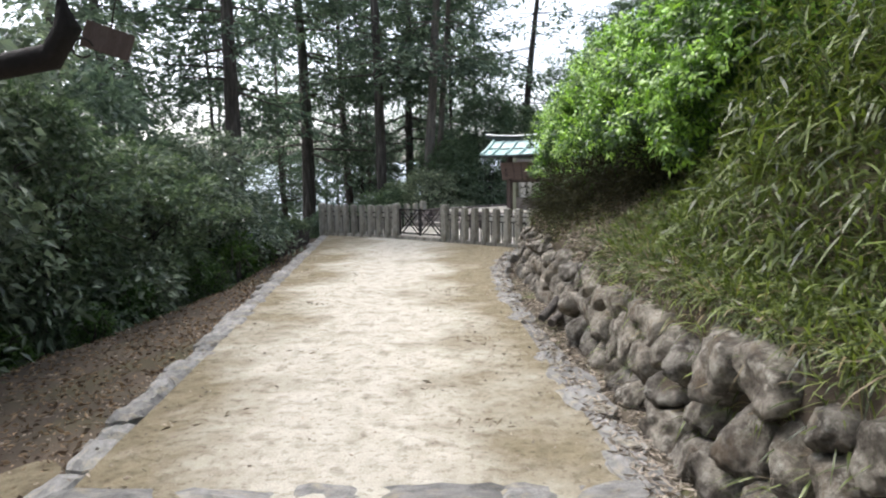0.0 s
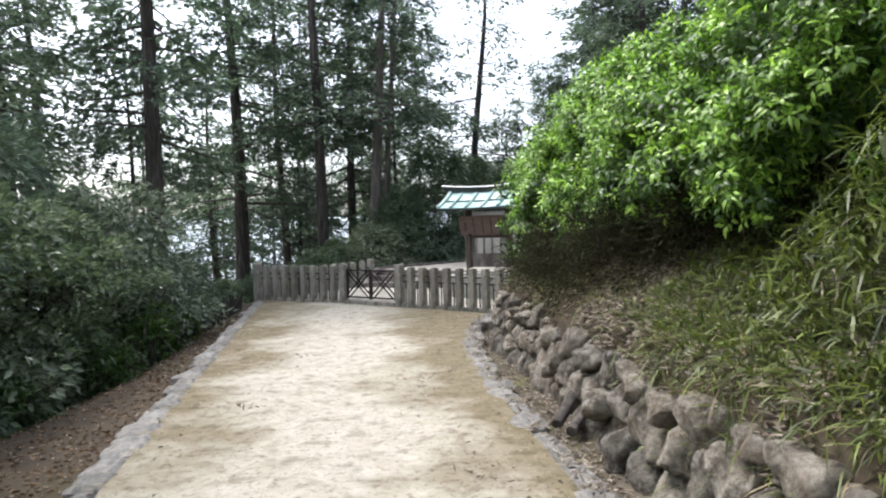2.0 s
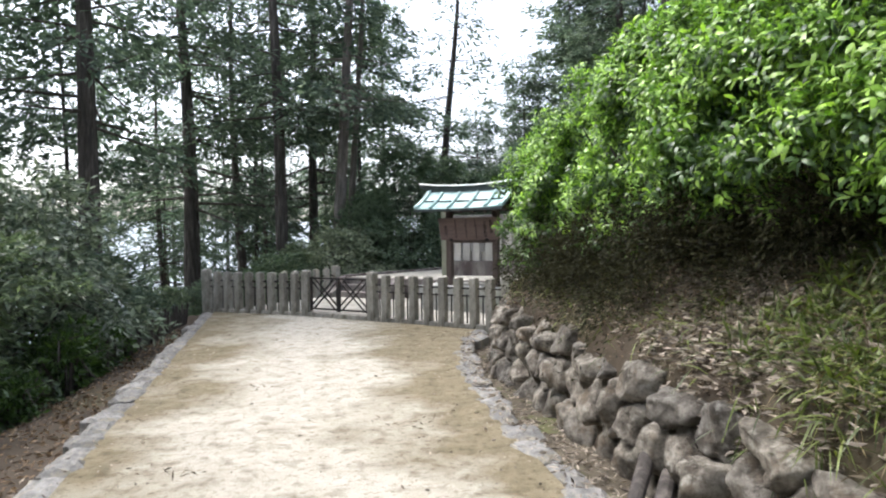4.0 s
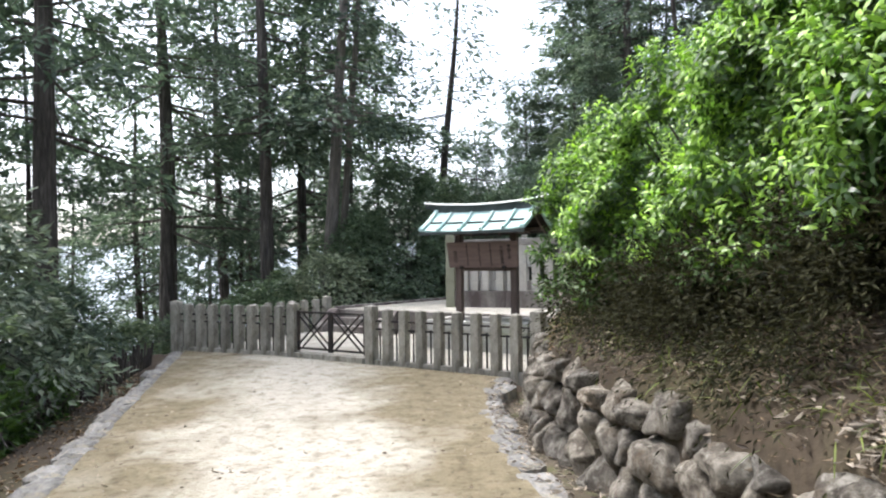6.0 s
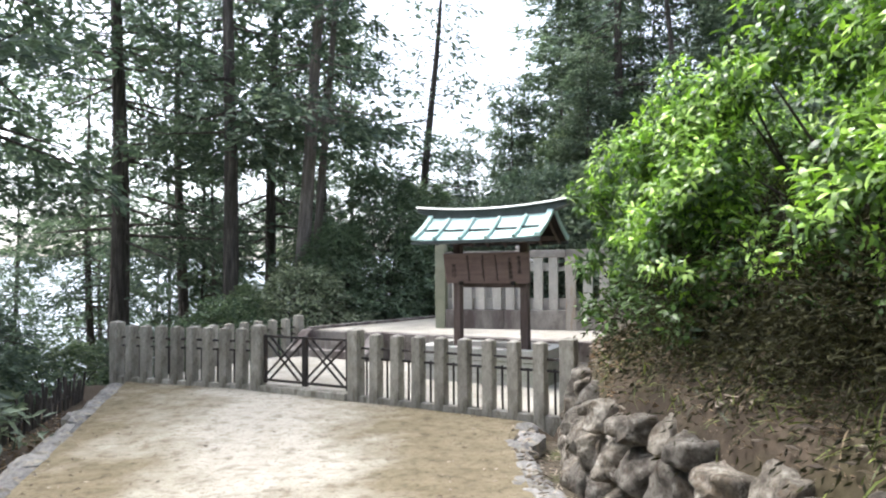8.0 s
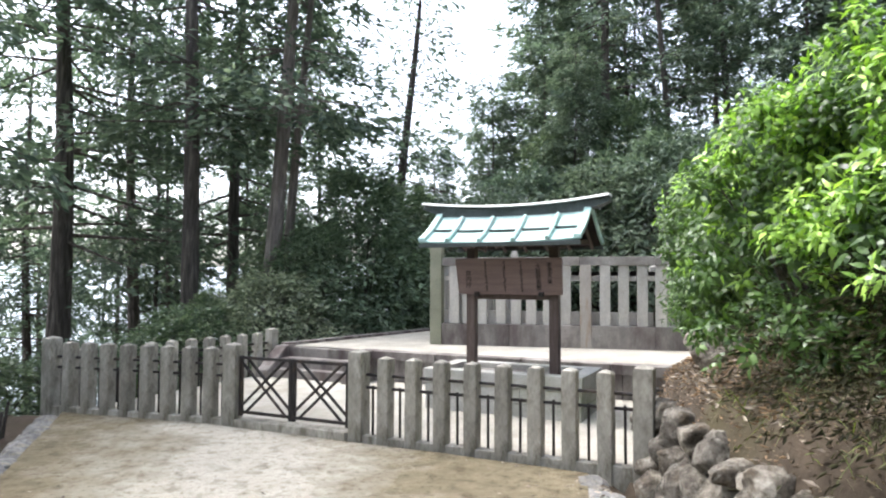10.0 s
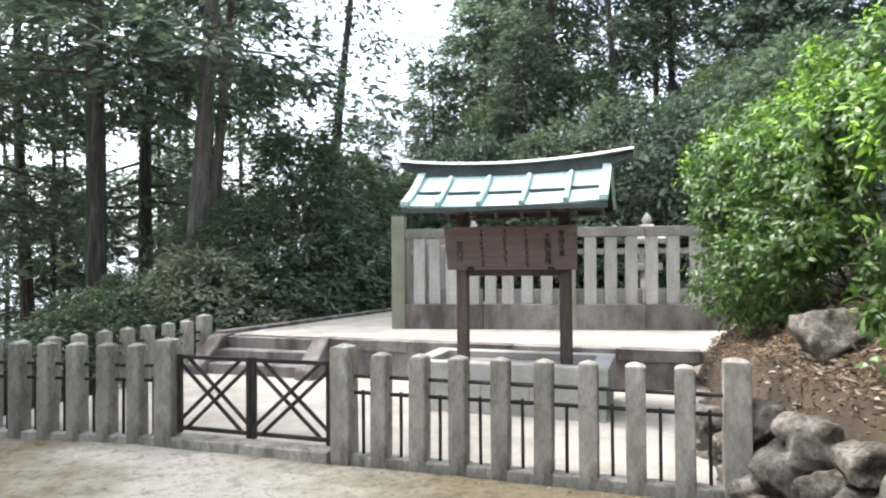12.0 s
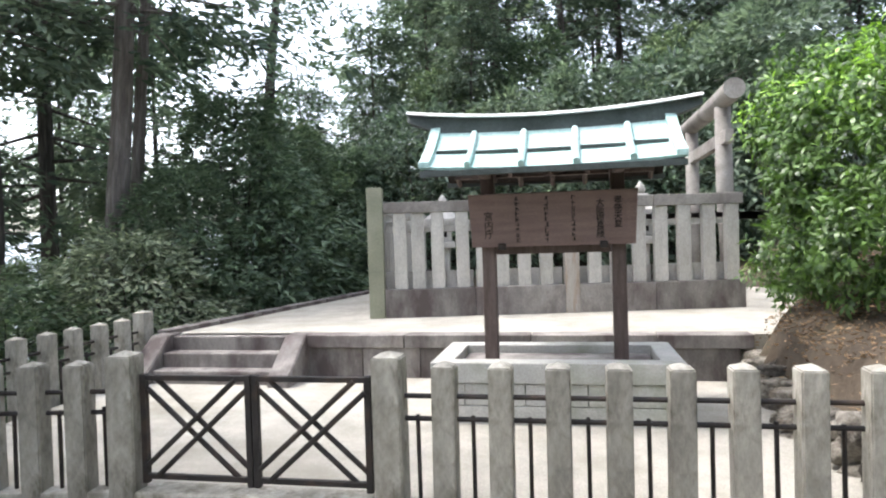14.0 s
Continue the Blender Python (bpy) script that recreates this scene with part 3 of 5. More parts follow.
for side in (-1, 1):
    vs, fs = [], []
    for i in range(13):
        x = -W_EAVE + 2 * W_EAVE * i / 12
        for j in range(9):
            vs.append((x, side * D_EAVE * j / 8, roof_z(j / 8, x)))
    for i in range(12):
        for j in range(8):
            q = (i * 9 + j, (i + 1) * 9 + j, (i + 1) * 9 + j + 1, i * 9 + j + 1)
            fs.append(q if side < 0 else q[::-1])
    bm = bmesh.new()
    bv = [bm.verts.new(v) for v in vs]
    for q in fs:
        bm.faces.new([bv[k] for k in q])
    bmesh.ops.recalc_face_normals(bm, faces=bm.faces)
    bmesh.ops.solidify(bm, geom=list(bm.faces), thickness=0.022)
    slope = part("roof_slope", bm, COPPER, sign, "verdigris copper sheet roof", smooth=False)
    for x in (-0.60, -0.20, 0.20, 0.60):
        part("batten", tube([(x, side * (D_EAVE * s + 0.01), roof_z(s, x) + 0.018) for s in (0.18, 0.4, 0.6, 0.8, 1.0)], [0.026] * 5, 8), COPPER, slope)
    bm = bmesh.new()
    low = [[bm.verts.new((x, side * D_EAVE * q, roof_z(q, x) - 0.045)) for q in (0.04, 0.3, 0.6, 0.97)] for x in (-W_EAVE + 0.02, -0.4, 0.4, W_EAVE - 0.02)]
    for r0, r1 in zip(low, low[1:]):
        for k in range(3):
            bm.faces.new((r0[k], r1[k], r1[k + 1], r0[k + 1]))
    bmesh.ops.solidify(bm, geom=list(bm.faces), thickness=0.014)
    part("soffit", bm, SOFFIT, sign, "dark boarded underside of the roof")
    for k in range(7):
        x = -0.84 + 0.28 * k
        part("rafter", tube([(x, side * D_EAVE * q, roof_z(q, x) - 0.075) for q in (0.05, 0.5, 0.95)], [0.022] * 3, 4), POSTWOOD, sign)
    for x in (-W_EAVE + 0.035, W_EAVE - 0.035):
        bm = bmesh.new()
        ring = []
        for s in (0.10, 0.3, 0.5, 0.7, 0.9, 1.02):
            z = roof_z(s, x) + 0.02
            ring.append([bm.verts.new((x + dx, side * D_EAVE * s, z + dz)) for dx, dz in ((-0.04, -0.02), (-0.04, 0.022), (0.04, 0.022), (0.04, -0.02))])
        for r0, r1 in zip(ring, ring[1:]):
            for k in range(4):
                bm.faces.new((r0[k], r0[(k + 1) % 4], r1[(k + 1) % 4], r1[k]))
        bm.faces.new(ring[0]), bm.faces.new(ring[-1][::-1])
        bmesh.ops.recalc_face_normals(bm, faces=bm.faces)
        part("verge", bm, COPPER, slope, "broad pale copper verge")
    # dark strips stand in for the shadow line under the lapped roof sheets
    for x in (-0.745, -0.40, 0.0, 0.40, 0.745):
        half, zz = (0.13, 0.165)[abs(x) < 0.5], roof_z(0.58, x)
        part("seam", box(x - half, x + half, side * D_EAVE * 0.58 - 0.02, side * D_EAVE * 0.58 + 0.012, zz - 0.004, zz + 0.024, 0.003), COPPERDARK, slope)
    part("eave_edge", box(-W_EAVE, W_EAVE, side * D_EAVE - 0.012, side * D_EAVE + 0.012, Z_EAVE - 0.05, Z_EAVE - 0.004, 0.004), COPPERDARK, sign)
ridge_pts = [(-1.17 + 2.34 * i / 12) for i in range(13)]
for name, w, z0, z1, mat, lab in (("ridge_box", 0.07, -0.14, 0.035, COPPERDARK, "dark ridge box"), ("ridge_cap", 0.10, 0.036, 0.062, PALE, "pale curved ridge cap")):
    bm = bmesh.new()
    ring = []
    for x in ridge_pts:
        c = Z_RIDGE - 0.055 + 0.075 * (x / 1.17) ** 2
        base = z0 if z0 > 0 else z0 * (1 - 0.8 * smooth_step(0.75, 1.17, abs(x)))
        ring.append([bm.verts.new((x, y, c + z)) for y, z in ((-w * 1.15, base), (-w * 0.8, z1), (w * 0.8, z1), (w * 1.15, base))])
    for r0, r1 in zip(ring, ring[1:]):
        for k in range(4):
            bm.faces.new((r0[k], r0[(k + 1) % 4], r1[(k + 1) % 4], r1[k]))
    bm.faces.new(ring[0]), bm.faces.new(ring[-1][::-1])
    bmesh.ops.recalc_face_normals(bm, faces=bm.faces)
    part(name, bm, mat, sign, lab)


def lettering(text, x, z, size, parent):
    """A column of brush characters on the board."""
    cu = bpy.data.curves.new("lettering", "FONT")
    cu.body = "\n".join(text)
    cu.size, cu.align_x, cu.space_line, cu.extrude, cu.offset = size * 0.9, "CENTER", 0.93, 0.0008, 0.0005
    cu.materials.append(INK)
    ob = new("lettering", cu)
    ob.parent = parent
    ob.matrix_basis = pose(x, -0.0225, z, 90, 0, 0)
    return ob


lettering("孝徳天皇", 0.51, 0.325, 0.074, board)
lettering("大阪磯長陵", 0.375, 0.310, 0.074, board)
lettering("宮内庁", -0.50, 0.225, 0.086, board)
for x in (-0.27, -0.04, 0.17):
    bm = bmesh.new()
    z = 0.40
    while z > 0.06:
        h = random.uniform(0.028, 0.040)
        for _ in range(3):
            dx, dz = random.uniform(-0.012, 0.012), random.uniform(0, h)
            if random.random() < 0.5:
                box(x + dx - 0.0034, x + dx + 0.0034, -0.0235, -0.0205, z - h, z, 0, bm)
            else:
                box(x - 0.015, x + 0.015 + dx * 0.3, -0.0235, -0.0205, z - dz - 0.005, z - dz, 0, bm)
        z -= h + 0.008
    part("lettering", bm, INK, board)

# ---------------------------------------------------------------- inner fence
INNERM = YARD @ pose(-1.48, 4.75, TOP, 0, 0, 11.5)
RAILSTONE = surface("weathered_rail_stone", (0.22, 0.20, 0.18), (0.36, 0.34, 0.31), 3.0, 0.9, 0.3, 50, stain=(0.15, 0.13, 0.12), stain_scale=2.0, vary=0.15)
inner = thing("inner_fence", INNERM, "tall pale stone slab fence with a broad base course", "fence")
part("corner_post", box(-0.10, 0.10, -0.10, 0.10, -0.1, 1.66, 0.015), GREENPOST, inner, "greenish square corner post")
for k in range(4):
    part("base_slab", box(0.105 + k * 1.15, 1.25 + k * 1.15, -0.10, 0.10, -0.1, 0.36, 0.01), BASE, inner)
    part("top_rail", box(0.105 + k * 1.15, 1.25 + k * 1.15, -0.075, 0.075, 1.33, 1.47, 0.01), RAILSTONE, inner)
SLABS = (0.31, 0.54, 0.79, 1.11, 1.36, 1.61, 1.89, 2.17, 2.79, 3.08, 3.37, 3.65, 3.95, 4.27, 4.56)
SLAB = part("slab", box(-0.083, 0.083, -0.05, 0.05, 0.34, 1.335, 0.01), INNER, inner, m=pose(SLABS[0], 0, 0)).data
for x in SLABS[1:]:
    part("slab", SLAB, None, inner, m=pose(x, random.uniform(-0.008, 0.008), random.uniform(-0.004, 0.0), 0, random.uniform(-0.4, 0.4), random.uniform(-1.5, 1.5)))
part("slab", box(-0.09, 0.09, -0.112, 0.06, -0.05, 1.34, 0.01), RUST, inner, "taller slab streaked with rust", m=pose(2.49, 0, 0))
rear = thing("inner_fence", INNERM @ pose(0, 0.55, 0), "second row of pale stone slabs behind the first", "fence")
part("base_slab", box(0.1, 4.7, -0.08, 0.08, -0.1, 0.30, 0.01), BASE, rear)
part("top_rail", box(0.1, 4.7, -0.05, 0.05, 1.13, 1.24, 0.01), INNER, rear)
for i in range(17):
    part("slab", box(-0.055, 0.055, -0.04, 0.04, 0.28, 1.135, 0.008) if i == 0 else REAR, INNER, rear, m=pose(0.30 + i * 0.26 + random.uniform(-0.03, 0.03), 0, 0))
    REAR = rear.children[-1].data if i == 0 else REAR
for k in range(4):
    part("infill_slab", box(0.12 + k * 1.15, 1.24 + k * 1.15, 0.062, 0.10, 0.34, 0.58, 0.006), INNER, inner)
part("lower_rail", box(0.12, 4.7, 0.062, 0.11, 1.08, 1.16, 0.006), INNER, inner)
back = thing("inner_fence", INNERM @ pose(0.0, 0.12, 0, 0, 0, 84), "tall pale stone slab fence running back behind the corner post", "fence")
part("base_slab", box(0.1, 5, -0.1, 0.1, -0.1, 0.36, 0.01), BASE, back)
part("top_rail", box(0.1, 5, -0.075, 0.075, 1.33, 1.47, 0.01), INNER, back)
for i in range(22):
    part("slab", SLAB, None, back, m=pose(0.25 + i * 0.215, 0, 0))

# stone lanterns inside the inner fence
def lantern(u, v):
    t = thing("stone_lantern", YARD @ pose(u, v, TOP, 0, 0, 10), "grey stone lantern with a pointed cap behind the slab fence", "lantern", "stone lanterns")
    part("base", box(-0.24, 0.24, -0.24, 0.24, -0.1, 0.18, 0.03), INNER, t)
    part("shaft", tube([(0, 0, 0.17), (0, 0, 0.5), (0, 0, 0.82)], [0.13, 0.11, 0.13], 12), INNER, t, smooth=True)
    part("platform", box(-0.21, 0.21, -0.21, 0.21, 0.82, 0.94, 0.03), INNER, t)
    box_part = part("fire_box", box(-0.15, 0.15, -0.15, 0.15, 0.94, 1.26, 0.02), INNER, t)
    # flat black panels stand in for the shade inside the fire box
    for a in (0, 90, 180, 270):
        part("opening", box(-0.07, 0.07, -0.156, -0.148, 1.01, 1.20, 0.003), INK, box_part, "black panel for the shade inside the fire box", m=pose(0, 0, 0, 0, 0, a))
    bm = bmesh.new()
    rings = [[bm.verts.new((sx * w, sy * w, z)) for sx, sy in ((-1, -1), (1, -1), (1, 1), (-1, 1))] for w, z in ((0.30, 1.26), (0.31, 1.33), (0.17, 1.45), (0.08, 1.58))]
    for r0, r1 in zip(rings, rings[1:]):
        for k in range(4):
            bm.faces.new((r0[k], r0[(k + 1) % 4], r1[(k + 1) % 4], r1[k]))
    bm.faces.new(rings[0][::-1]), bm.faces.new(rings[-1])
    part("cap", bm, INNER, t)
    part("finial", tube([(0, 0, 1.57), (0, 0, 1.64), (0, 0, 1.70), (0, 0, 1.77)], [0.06, 0.085, 0.06, 0.01], 10), INNER, t, smooth=True)


lantern(2.02, 7.0)
lantern(-1.25, 8.1)

# gateway beyond the inner fence
tm = YARD @ pose(3.15, 7.9, TOP, 0, 0, 90)
torii = thing("torii", tm, "plain grey stone gateway with a round top beam", "torii")
for x in (-1.25, 1.25):
    part("pillar", tube([(x, 0, -0.1), (x, 0, 1.4), (x * 0.97, 0, 2.75)], [0.13, 0.12, 0.11], 16), RAILSTONE, torii, smooth=True)
part("top_beam", tube([(-1.93, 0, 2.87), (0, 0, 2.85), (1.93, 0, 2.87)], [0.14, 0.14, 0.14], 20), RAILSTONE, torii)
part("tie_beam", box(-1.6, 1.6, -0.06, 0.06, 2.2, 2.38, 0.01), RAILSTONE, torii)

# ---------------------------------------------------------------- boulder wall
def boulder(seed, sub=4, rough=0.14):
    bm = bmesh.new()
    bmesh.ops.create_icosphere(bm, subdivisions=sub, radius=0.5)
    o = Vector((seed * 7.3, seed * 3.1, seed * 1.7))
    planes = [(Vector((random.gauss(0, 1), random.gauss(0, 1), random.gauss(0, 1))).normalized(), random.uniform(0.26, 0.40)) for _ in range(13)]
    for v in bm.verts:
        p = v.co.copy()
        for n, cut in planes:
            over = p.dot(n) - cut
            if over > 0:
                p -= n * over * 0.96
        p *= 1.12 + rough * noise.noise(p * 3.0 + o) + rough * 0.7 * noise.noise(p * 8 + o) + rough * 0.35 * noise.noise(p * 19 + o)
        p.z += 0.02 * noise.noise(Vector((p.x * 14, p.y * 14, p.z * 3)) + o)
        v.co = p
    me = bpy.data.meshes.new("boulder")
    bm.to_mesh(me)
    bm.free()
    me.materials.append(STONE)
    me.polygons.foreach_set("use_smooth", [True] * len(me.polygons))
    return me


BOULDERS = [boulder(k + 1, 4, 0.2) for k in range(4)]
wall = thing("boulder_wall", pose(0, 0, 0), "dry wall of rough grey lichened boulders", "stone wall", kind="structure")


def along(line, s):
    """The point at s metres along a line, and its heading."""
    for (x0, y0), (x1, y1) in zip(line, line[1:]):
        d = math.hypot(x1 - x0, y1 - y0)
        if s <= d:
            return x0 + (x1 - x0) * s / d, y0 + (y1 - y0) * s / d, math.atan2(y1 - y0, x1 - x0)
        s -= d
    return None


def wall_top(y):
    return (0.74 - 0.09 * smooth_step(2.2, 4, y) + 0.04 * smooth_step(4, 9, y)) * (1 - 0.42 * smooth_step(13.3, 13.9, y))


def clip_cell(poly, p, q):
    """The part of a polygon that lies nearer to p than to q."""
    nx_, nz_ = q[0] - p[0], q[1] - p[1]
    m = nx_ * (p[0] + q[0]) / 2 + nz_ * (p[1] + q[1]) / 2
    out = []
    for a, b in zip(poly, poly[1:] + poly[:1]):
        da, db = a[0] * nx_ + a[1] * nz_ - m, b[0] * nx_ + b[1] * nz_ - m
        if da <= 0:
            out.append(a)
        if da * db < 0:
            k = da / (da - db)
            out.append((a[0] + (b[0] - a[0]) * k, a[1] + (b[1] - a[1]) * k))
    return out


def reach_of(poly, c, e):
    """How far the polygon's edge lies from its middle along a heading."""
    best = 0.05
    for a, b in zip(poly, poly[1:] + poly[:1]):
        ax, az, bx, bz = a[0], a[1], b[0] - a[0], b[1] - a[1]
        det = c * bz - e * bx
        if abs(det) > 1e-9:
            k, q = (ax * bz - az * bx) / det, (ax * e - az * c) / det
            if k > 0 and -0.001 <= q <= 1.001:
                best = max(best, k)
    return best


def fitted_stone(poly, r):
    """A rough closed boulder shaped to fill one cell of the wall's face."""
    cs, cz = sum(p[0] for p in poly) / len(poly), sum(p[1] for p in poly) / len(poly)
    around = [(p[0] - cs, p[1] - cz) for p in poly]
    table = [reach_of(around, math.cos(2 * math.pi * k / 48), math.sin(2 * math.pi * k / 48)) for k in range(48)]
    table = [(table[k - 1] + 2 * table[k] + table[(k + 1) % 48]) / 4 for k in range(48)]
    shape, turn, flip = r.choice(SHAPES), r.uniform(0, 6.28), r.choice((-1, 1))
    thick, proud = r.uniform(0.16, 0.22), r.uniform(-0.03, 0.05)
    verts = []
    for p in shape[0]:
        q, a = math.hypot(p[0], p[1]) / 0.5, math.atan2(p[1], p[0]) * flip + turn
        k = (a / (2 * math.pi) * 48) % 48
        edge = table[int(k)] + (table[(int(k) + 1) % 48] - table[int(k)]) * (k - int(k))
        u, w = cs + math.cos(a) * edge * 1.03 * q ** 0.62, cz + math.sin(a) * edge * 1.03 * q ** 0.62
        x, y, h = along(WALL_LINE, max(0.0, min(22.6, u)))
        out = p[2] * 2 * thick + proud - 0.11 - 0.14 * (w + 0.1)
        verts.append((x - math.sin(h) * out, y + math.cos(h) * out, w))
    me = bpy.data.meshes.new("boulder")
    me.from_pydata(verts, [], shape[1])
    me.materials.append(STONE)
    me.polygons.foreach_set("use_smooth", [True] * len(me.polygons))
    return me


SHAPES = [([tuple(v.co) for v in me.vertices], [tuple(p.vertices) for p in me.polygons]) for me in [boulder(k + 51, 4, 0.24) for k in range(8)]]
rw = random.Random(21)
seeds = []
for row in range(3):
    q = 5.0 + rw.uniform(0, 0.2)
    while q < 22.4:
        w = rw.choice((0.22, 0.28, 0.34, 0.42, 0.52)) * (0.72 if q > 15.8 else 1.0)
        top = wall_top(along(WALL_LINE, min(q + w / 2, 22.5))[1])
        seeds.append((q + w / 2, -0.16 + (top + 0.16) * (row + 0.5 + rw.uniform(-0.30, 0.30)) / 3))
        q += w
for p in seeds:
    top = wall_top(along(WALL_LINE, p[0])[1]) + rw.uniform(-0.06, 0.05)
    cell = [(max(4.6, p[0] - 0.5), -0.24), (min(22.55, p[0] + 0.5), -0.24), (min(22.55, p[0] + 0.5), top - rw.uniform(0.0, 0.14)), (max(4.6, p[0] - 0.5), top - rw.uniform(0.0, 0.14))]
    for q in seeds:
        if q != p and abs(q[0] - p[0]) < 1.0:
            cell = clip_cell(cell, p, q)
    if len(cell) > 2:
        part("boulder", fitted_stone(cell, rw), None, wall)
part("big_boulder", boulder(31, 5, 0.09), surface("lichened_pale_stone", (0.12, 0.125, 0.105), (0.27, 0.275, 0.235), 4.0, 0.9, 0.5, 45, vary=0), None, m=pose(2.49, 12.85, 1.0, 6, -6, 30) @ Matrix.Diagonal((0.56, 0.46, 0.46, 1)))
tagged(bpy.data.objects["big_boulder"], "single large grey boulder on the bank", "boulder")

for u, v, z, a, b, c in ((3.05, 2.95, 0.18, 0.62, 0.55, 0.55), (3.35, 3.45, 0.42, 0.6, 0.5, 0.42), (3.0, 2.35, 0.10, 0.5, 0.42, 0.42), (3.55, 2.75, 0.38, 0.55, 0.5, 0.5), (3.0, 1.75, 0.06, 0.44, 0.4, 0.36), (3.75, 3.9, 0.5, 0.6, 0.5, 0.4)):
    rock = part("rock", rw.choice(BOULDERS), None, m=Matrix.Translation(U(u, v, z)) @ pose(0, 0, 0, rw.uniform(-20, 20), rw.uniform(-20, 20), rw.uniform(0, 360)) @ Matrix.Diagonal((a, b, c, 1)))
    tagged(rock, "rough grey rock at the terrace's end", "rock", "rocks at the terrace's end")

# ---------------------------------------------------------------- kerb stones
KERBS = []
for k in range(6):
    bm = bmesh.new()
    bmesh.ops.create_grid(bm, x_segments=6, y_segments=5, size=0.5)
    r = bmesh.ops.extrude_face_region(bm, geom=list(bm.faces))
    for v in [g for g in r["geom"] if isinstance(g, bmesh.types.BMVert)]:
        v.co.z = 1.0
    for v in bm.verts:
        c = v.co
        q = max(abs(c.x), abs(c.y)) * 2
        o = Vector((k * 5.0, 0, 0))
        if c.z > 0.5:
            c.z = 1.0 - 0.14 * max(0, q - 0.55) / 0.45 + 0.09 * noise.noise(c * 3.1 + o)
        corner = max(0.0, abs(c.x) * 2 - 0.6) * max(0.0, abs(c.y) * 2 - 0.6)
        c.xy = c.xy * (1 - 0.9 * corner)
        c.x += 0.10 * noise.noise(Vector((c.x * 2, c.y * 3, k * 3.0)))
        c.y += 0.16 * noise.noise(Vector((c.x * 3, c.y * 2, k * 3.0 + 9)))
    bmesh.ops.recalc_face_normals(bm, faces=bm.faces)
    me = bpy.data.meshes.new("kerb_stone")
    bm.to_mesh(me)
    bm.free()
    me.materials.append(KERB)
    KERBS.append(me)
kerbs = thing("kerb", pose(0, 0, 0), "flat worn stones edging the sand path", "kerb", kind="structure")


def kerb_run(line, width, z, s0, s1, offset=0.0, length=0.30):
    s = s0
    while s < s1:
        w = random.uniform(0.55, 1.6) * length
        p = along(line, s + w / 2)
        if not p:
            return
        x, y, a = p
        part("kerb_stone", random.choice(KERBS), None, kerbs, m=Matrix.Translation((x - math.sin(a) * offset, y + math.cos(a) * offset, z + random.uniform(-0.022, 0.016))) @ Matrix.Translation((random.uniform(-0.035, 0.035), 0, 0)) @ pose(0, 0, 0, random.uniform(-3, 3), random.uniform(-3, 3), math.degrees(a) + random.uniform(-9, 9)) @ Matrix.Diagonal((w * 1.02, width * random.uniform(0.7, 1.3), 0.30, 1)))
        s += w * 0.97


LEFT_LINE = [(left_edge(-6.0), -6.0), (left_edge(17.2), 17.2)]
kerb_run(LEFT_LINE, 0.27, -0.285, 5, 30, 0.0, 0.32)
kerb_run(KERB_LINE, 0.34, -0.287, 5, 16.2, 0.0, 0.42)
kerb_run(KERB_LINE, 0.27, -0.285, 16.2, 30, 0.0, 0.24)
kerb_run([(-2.0, 3.04), (1.0, 3.04)], 0.26, -0.283, 0, 3.0, 0.0, 0.42)

# ---------------------------------------------------------------- trees
def conifer_meshes(seed, h, r, base, spread, clumps, leaf, bare=0.0):
    """Trunk with limbs, and foliage in drooping sprays along the limbs."""
    rng = np.random.default_rng(seed)
    ph = rng.uniform(0, 6)
    line = [(0.10 * math.sin(ph + z * 0.35) * z / h * 2, 0.10 * math.cos(ph * 1.7 + z * 0.3) * z / h * 2, z) for z in np.linspace(-1.2, h, 14)]
    trunk = tube(line, [r * (1.25 if i == 0 else 1) * max(0.08, 1 - 0.85 * i / 13) for i in range(14)], 10)
    spots, ways, sizes = [], [], []
    for b in range(clumps):
        t = rng.uniform(0, 1) ** 0.85
        z = base + (h - base) * t
        length = spread * (1 - 0.72 * t) * rng.uniform(0.45, 1.15) + 0.3
        az = rng.uniform(0, 2 * math.pi)
        rise = rng.uniform(-0.15, 0.40) if t < 0.7 else rng.uniform(0.2, 0.8)
        d = np.array([math.cos(az), math.sin(az), rise])
        i = min(12, int((z + 1.2) / (h + 1.2) * 13))
        root = np.array([line[i][0], line[i][1], z])
        tip = root + d * length - np.array([0, 0, 0.25 * length])
        rod(root, root + (tip - root) * 0.85, 0.035 * (1 - 0.6 * t) * r / 0.2, 0.006, 4, trunk)
        k = 2 + int(length * 1.7)
        for s in np.linspace(0.35, 1.0, k) + rng.uniform(-0.1, 0.1, k):
            across = np.array([-d[1], d[0], 0]) * rng.normal() * 0.22 * length * s
            spots.append(root + (tip - root) * s + across - np.array([0, 0, 0.12 * s * s * length]))
            ways.append(d + across * 1.5 + np.array([0, 0, rng.uniform(-0.5, 0.2)]))
            sizes.append(rng.uniform(0.30, 0.62))
    for b in range(int(bare)):
        z, az = rng.uniform(1.0, base + 1.5), rng.uniform(0, 6.28)
        rod((0, 0, z), (math.cos(az) * rng.uniform(0.3, 0.9), math.sin(az) * rng.uniform(0.3, 0.9), z + rng.uniform(-0.2, 0.2)), 0.018, 0.004, 4, trunk)
    me = bpy.data.meshes.new("trunk")
    trunk.to_mesh(me)
    trunk.free()
    me.materials.append(BARK)
    return me, fan_mesh("crown", np.array(spots), np.array(ways), np.array(sizes), leaf, 0.25, 0.095, NEEDLE, rng, 0.6, 0.2)


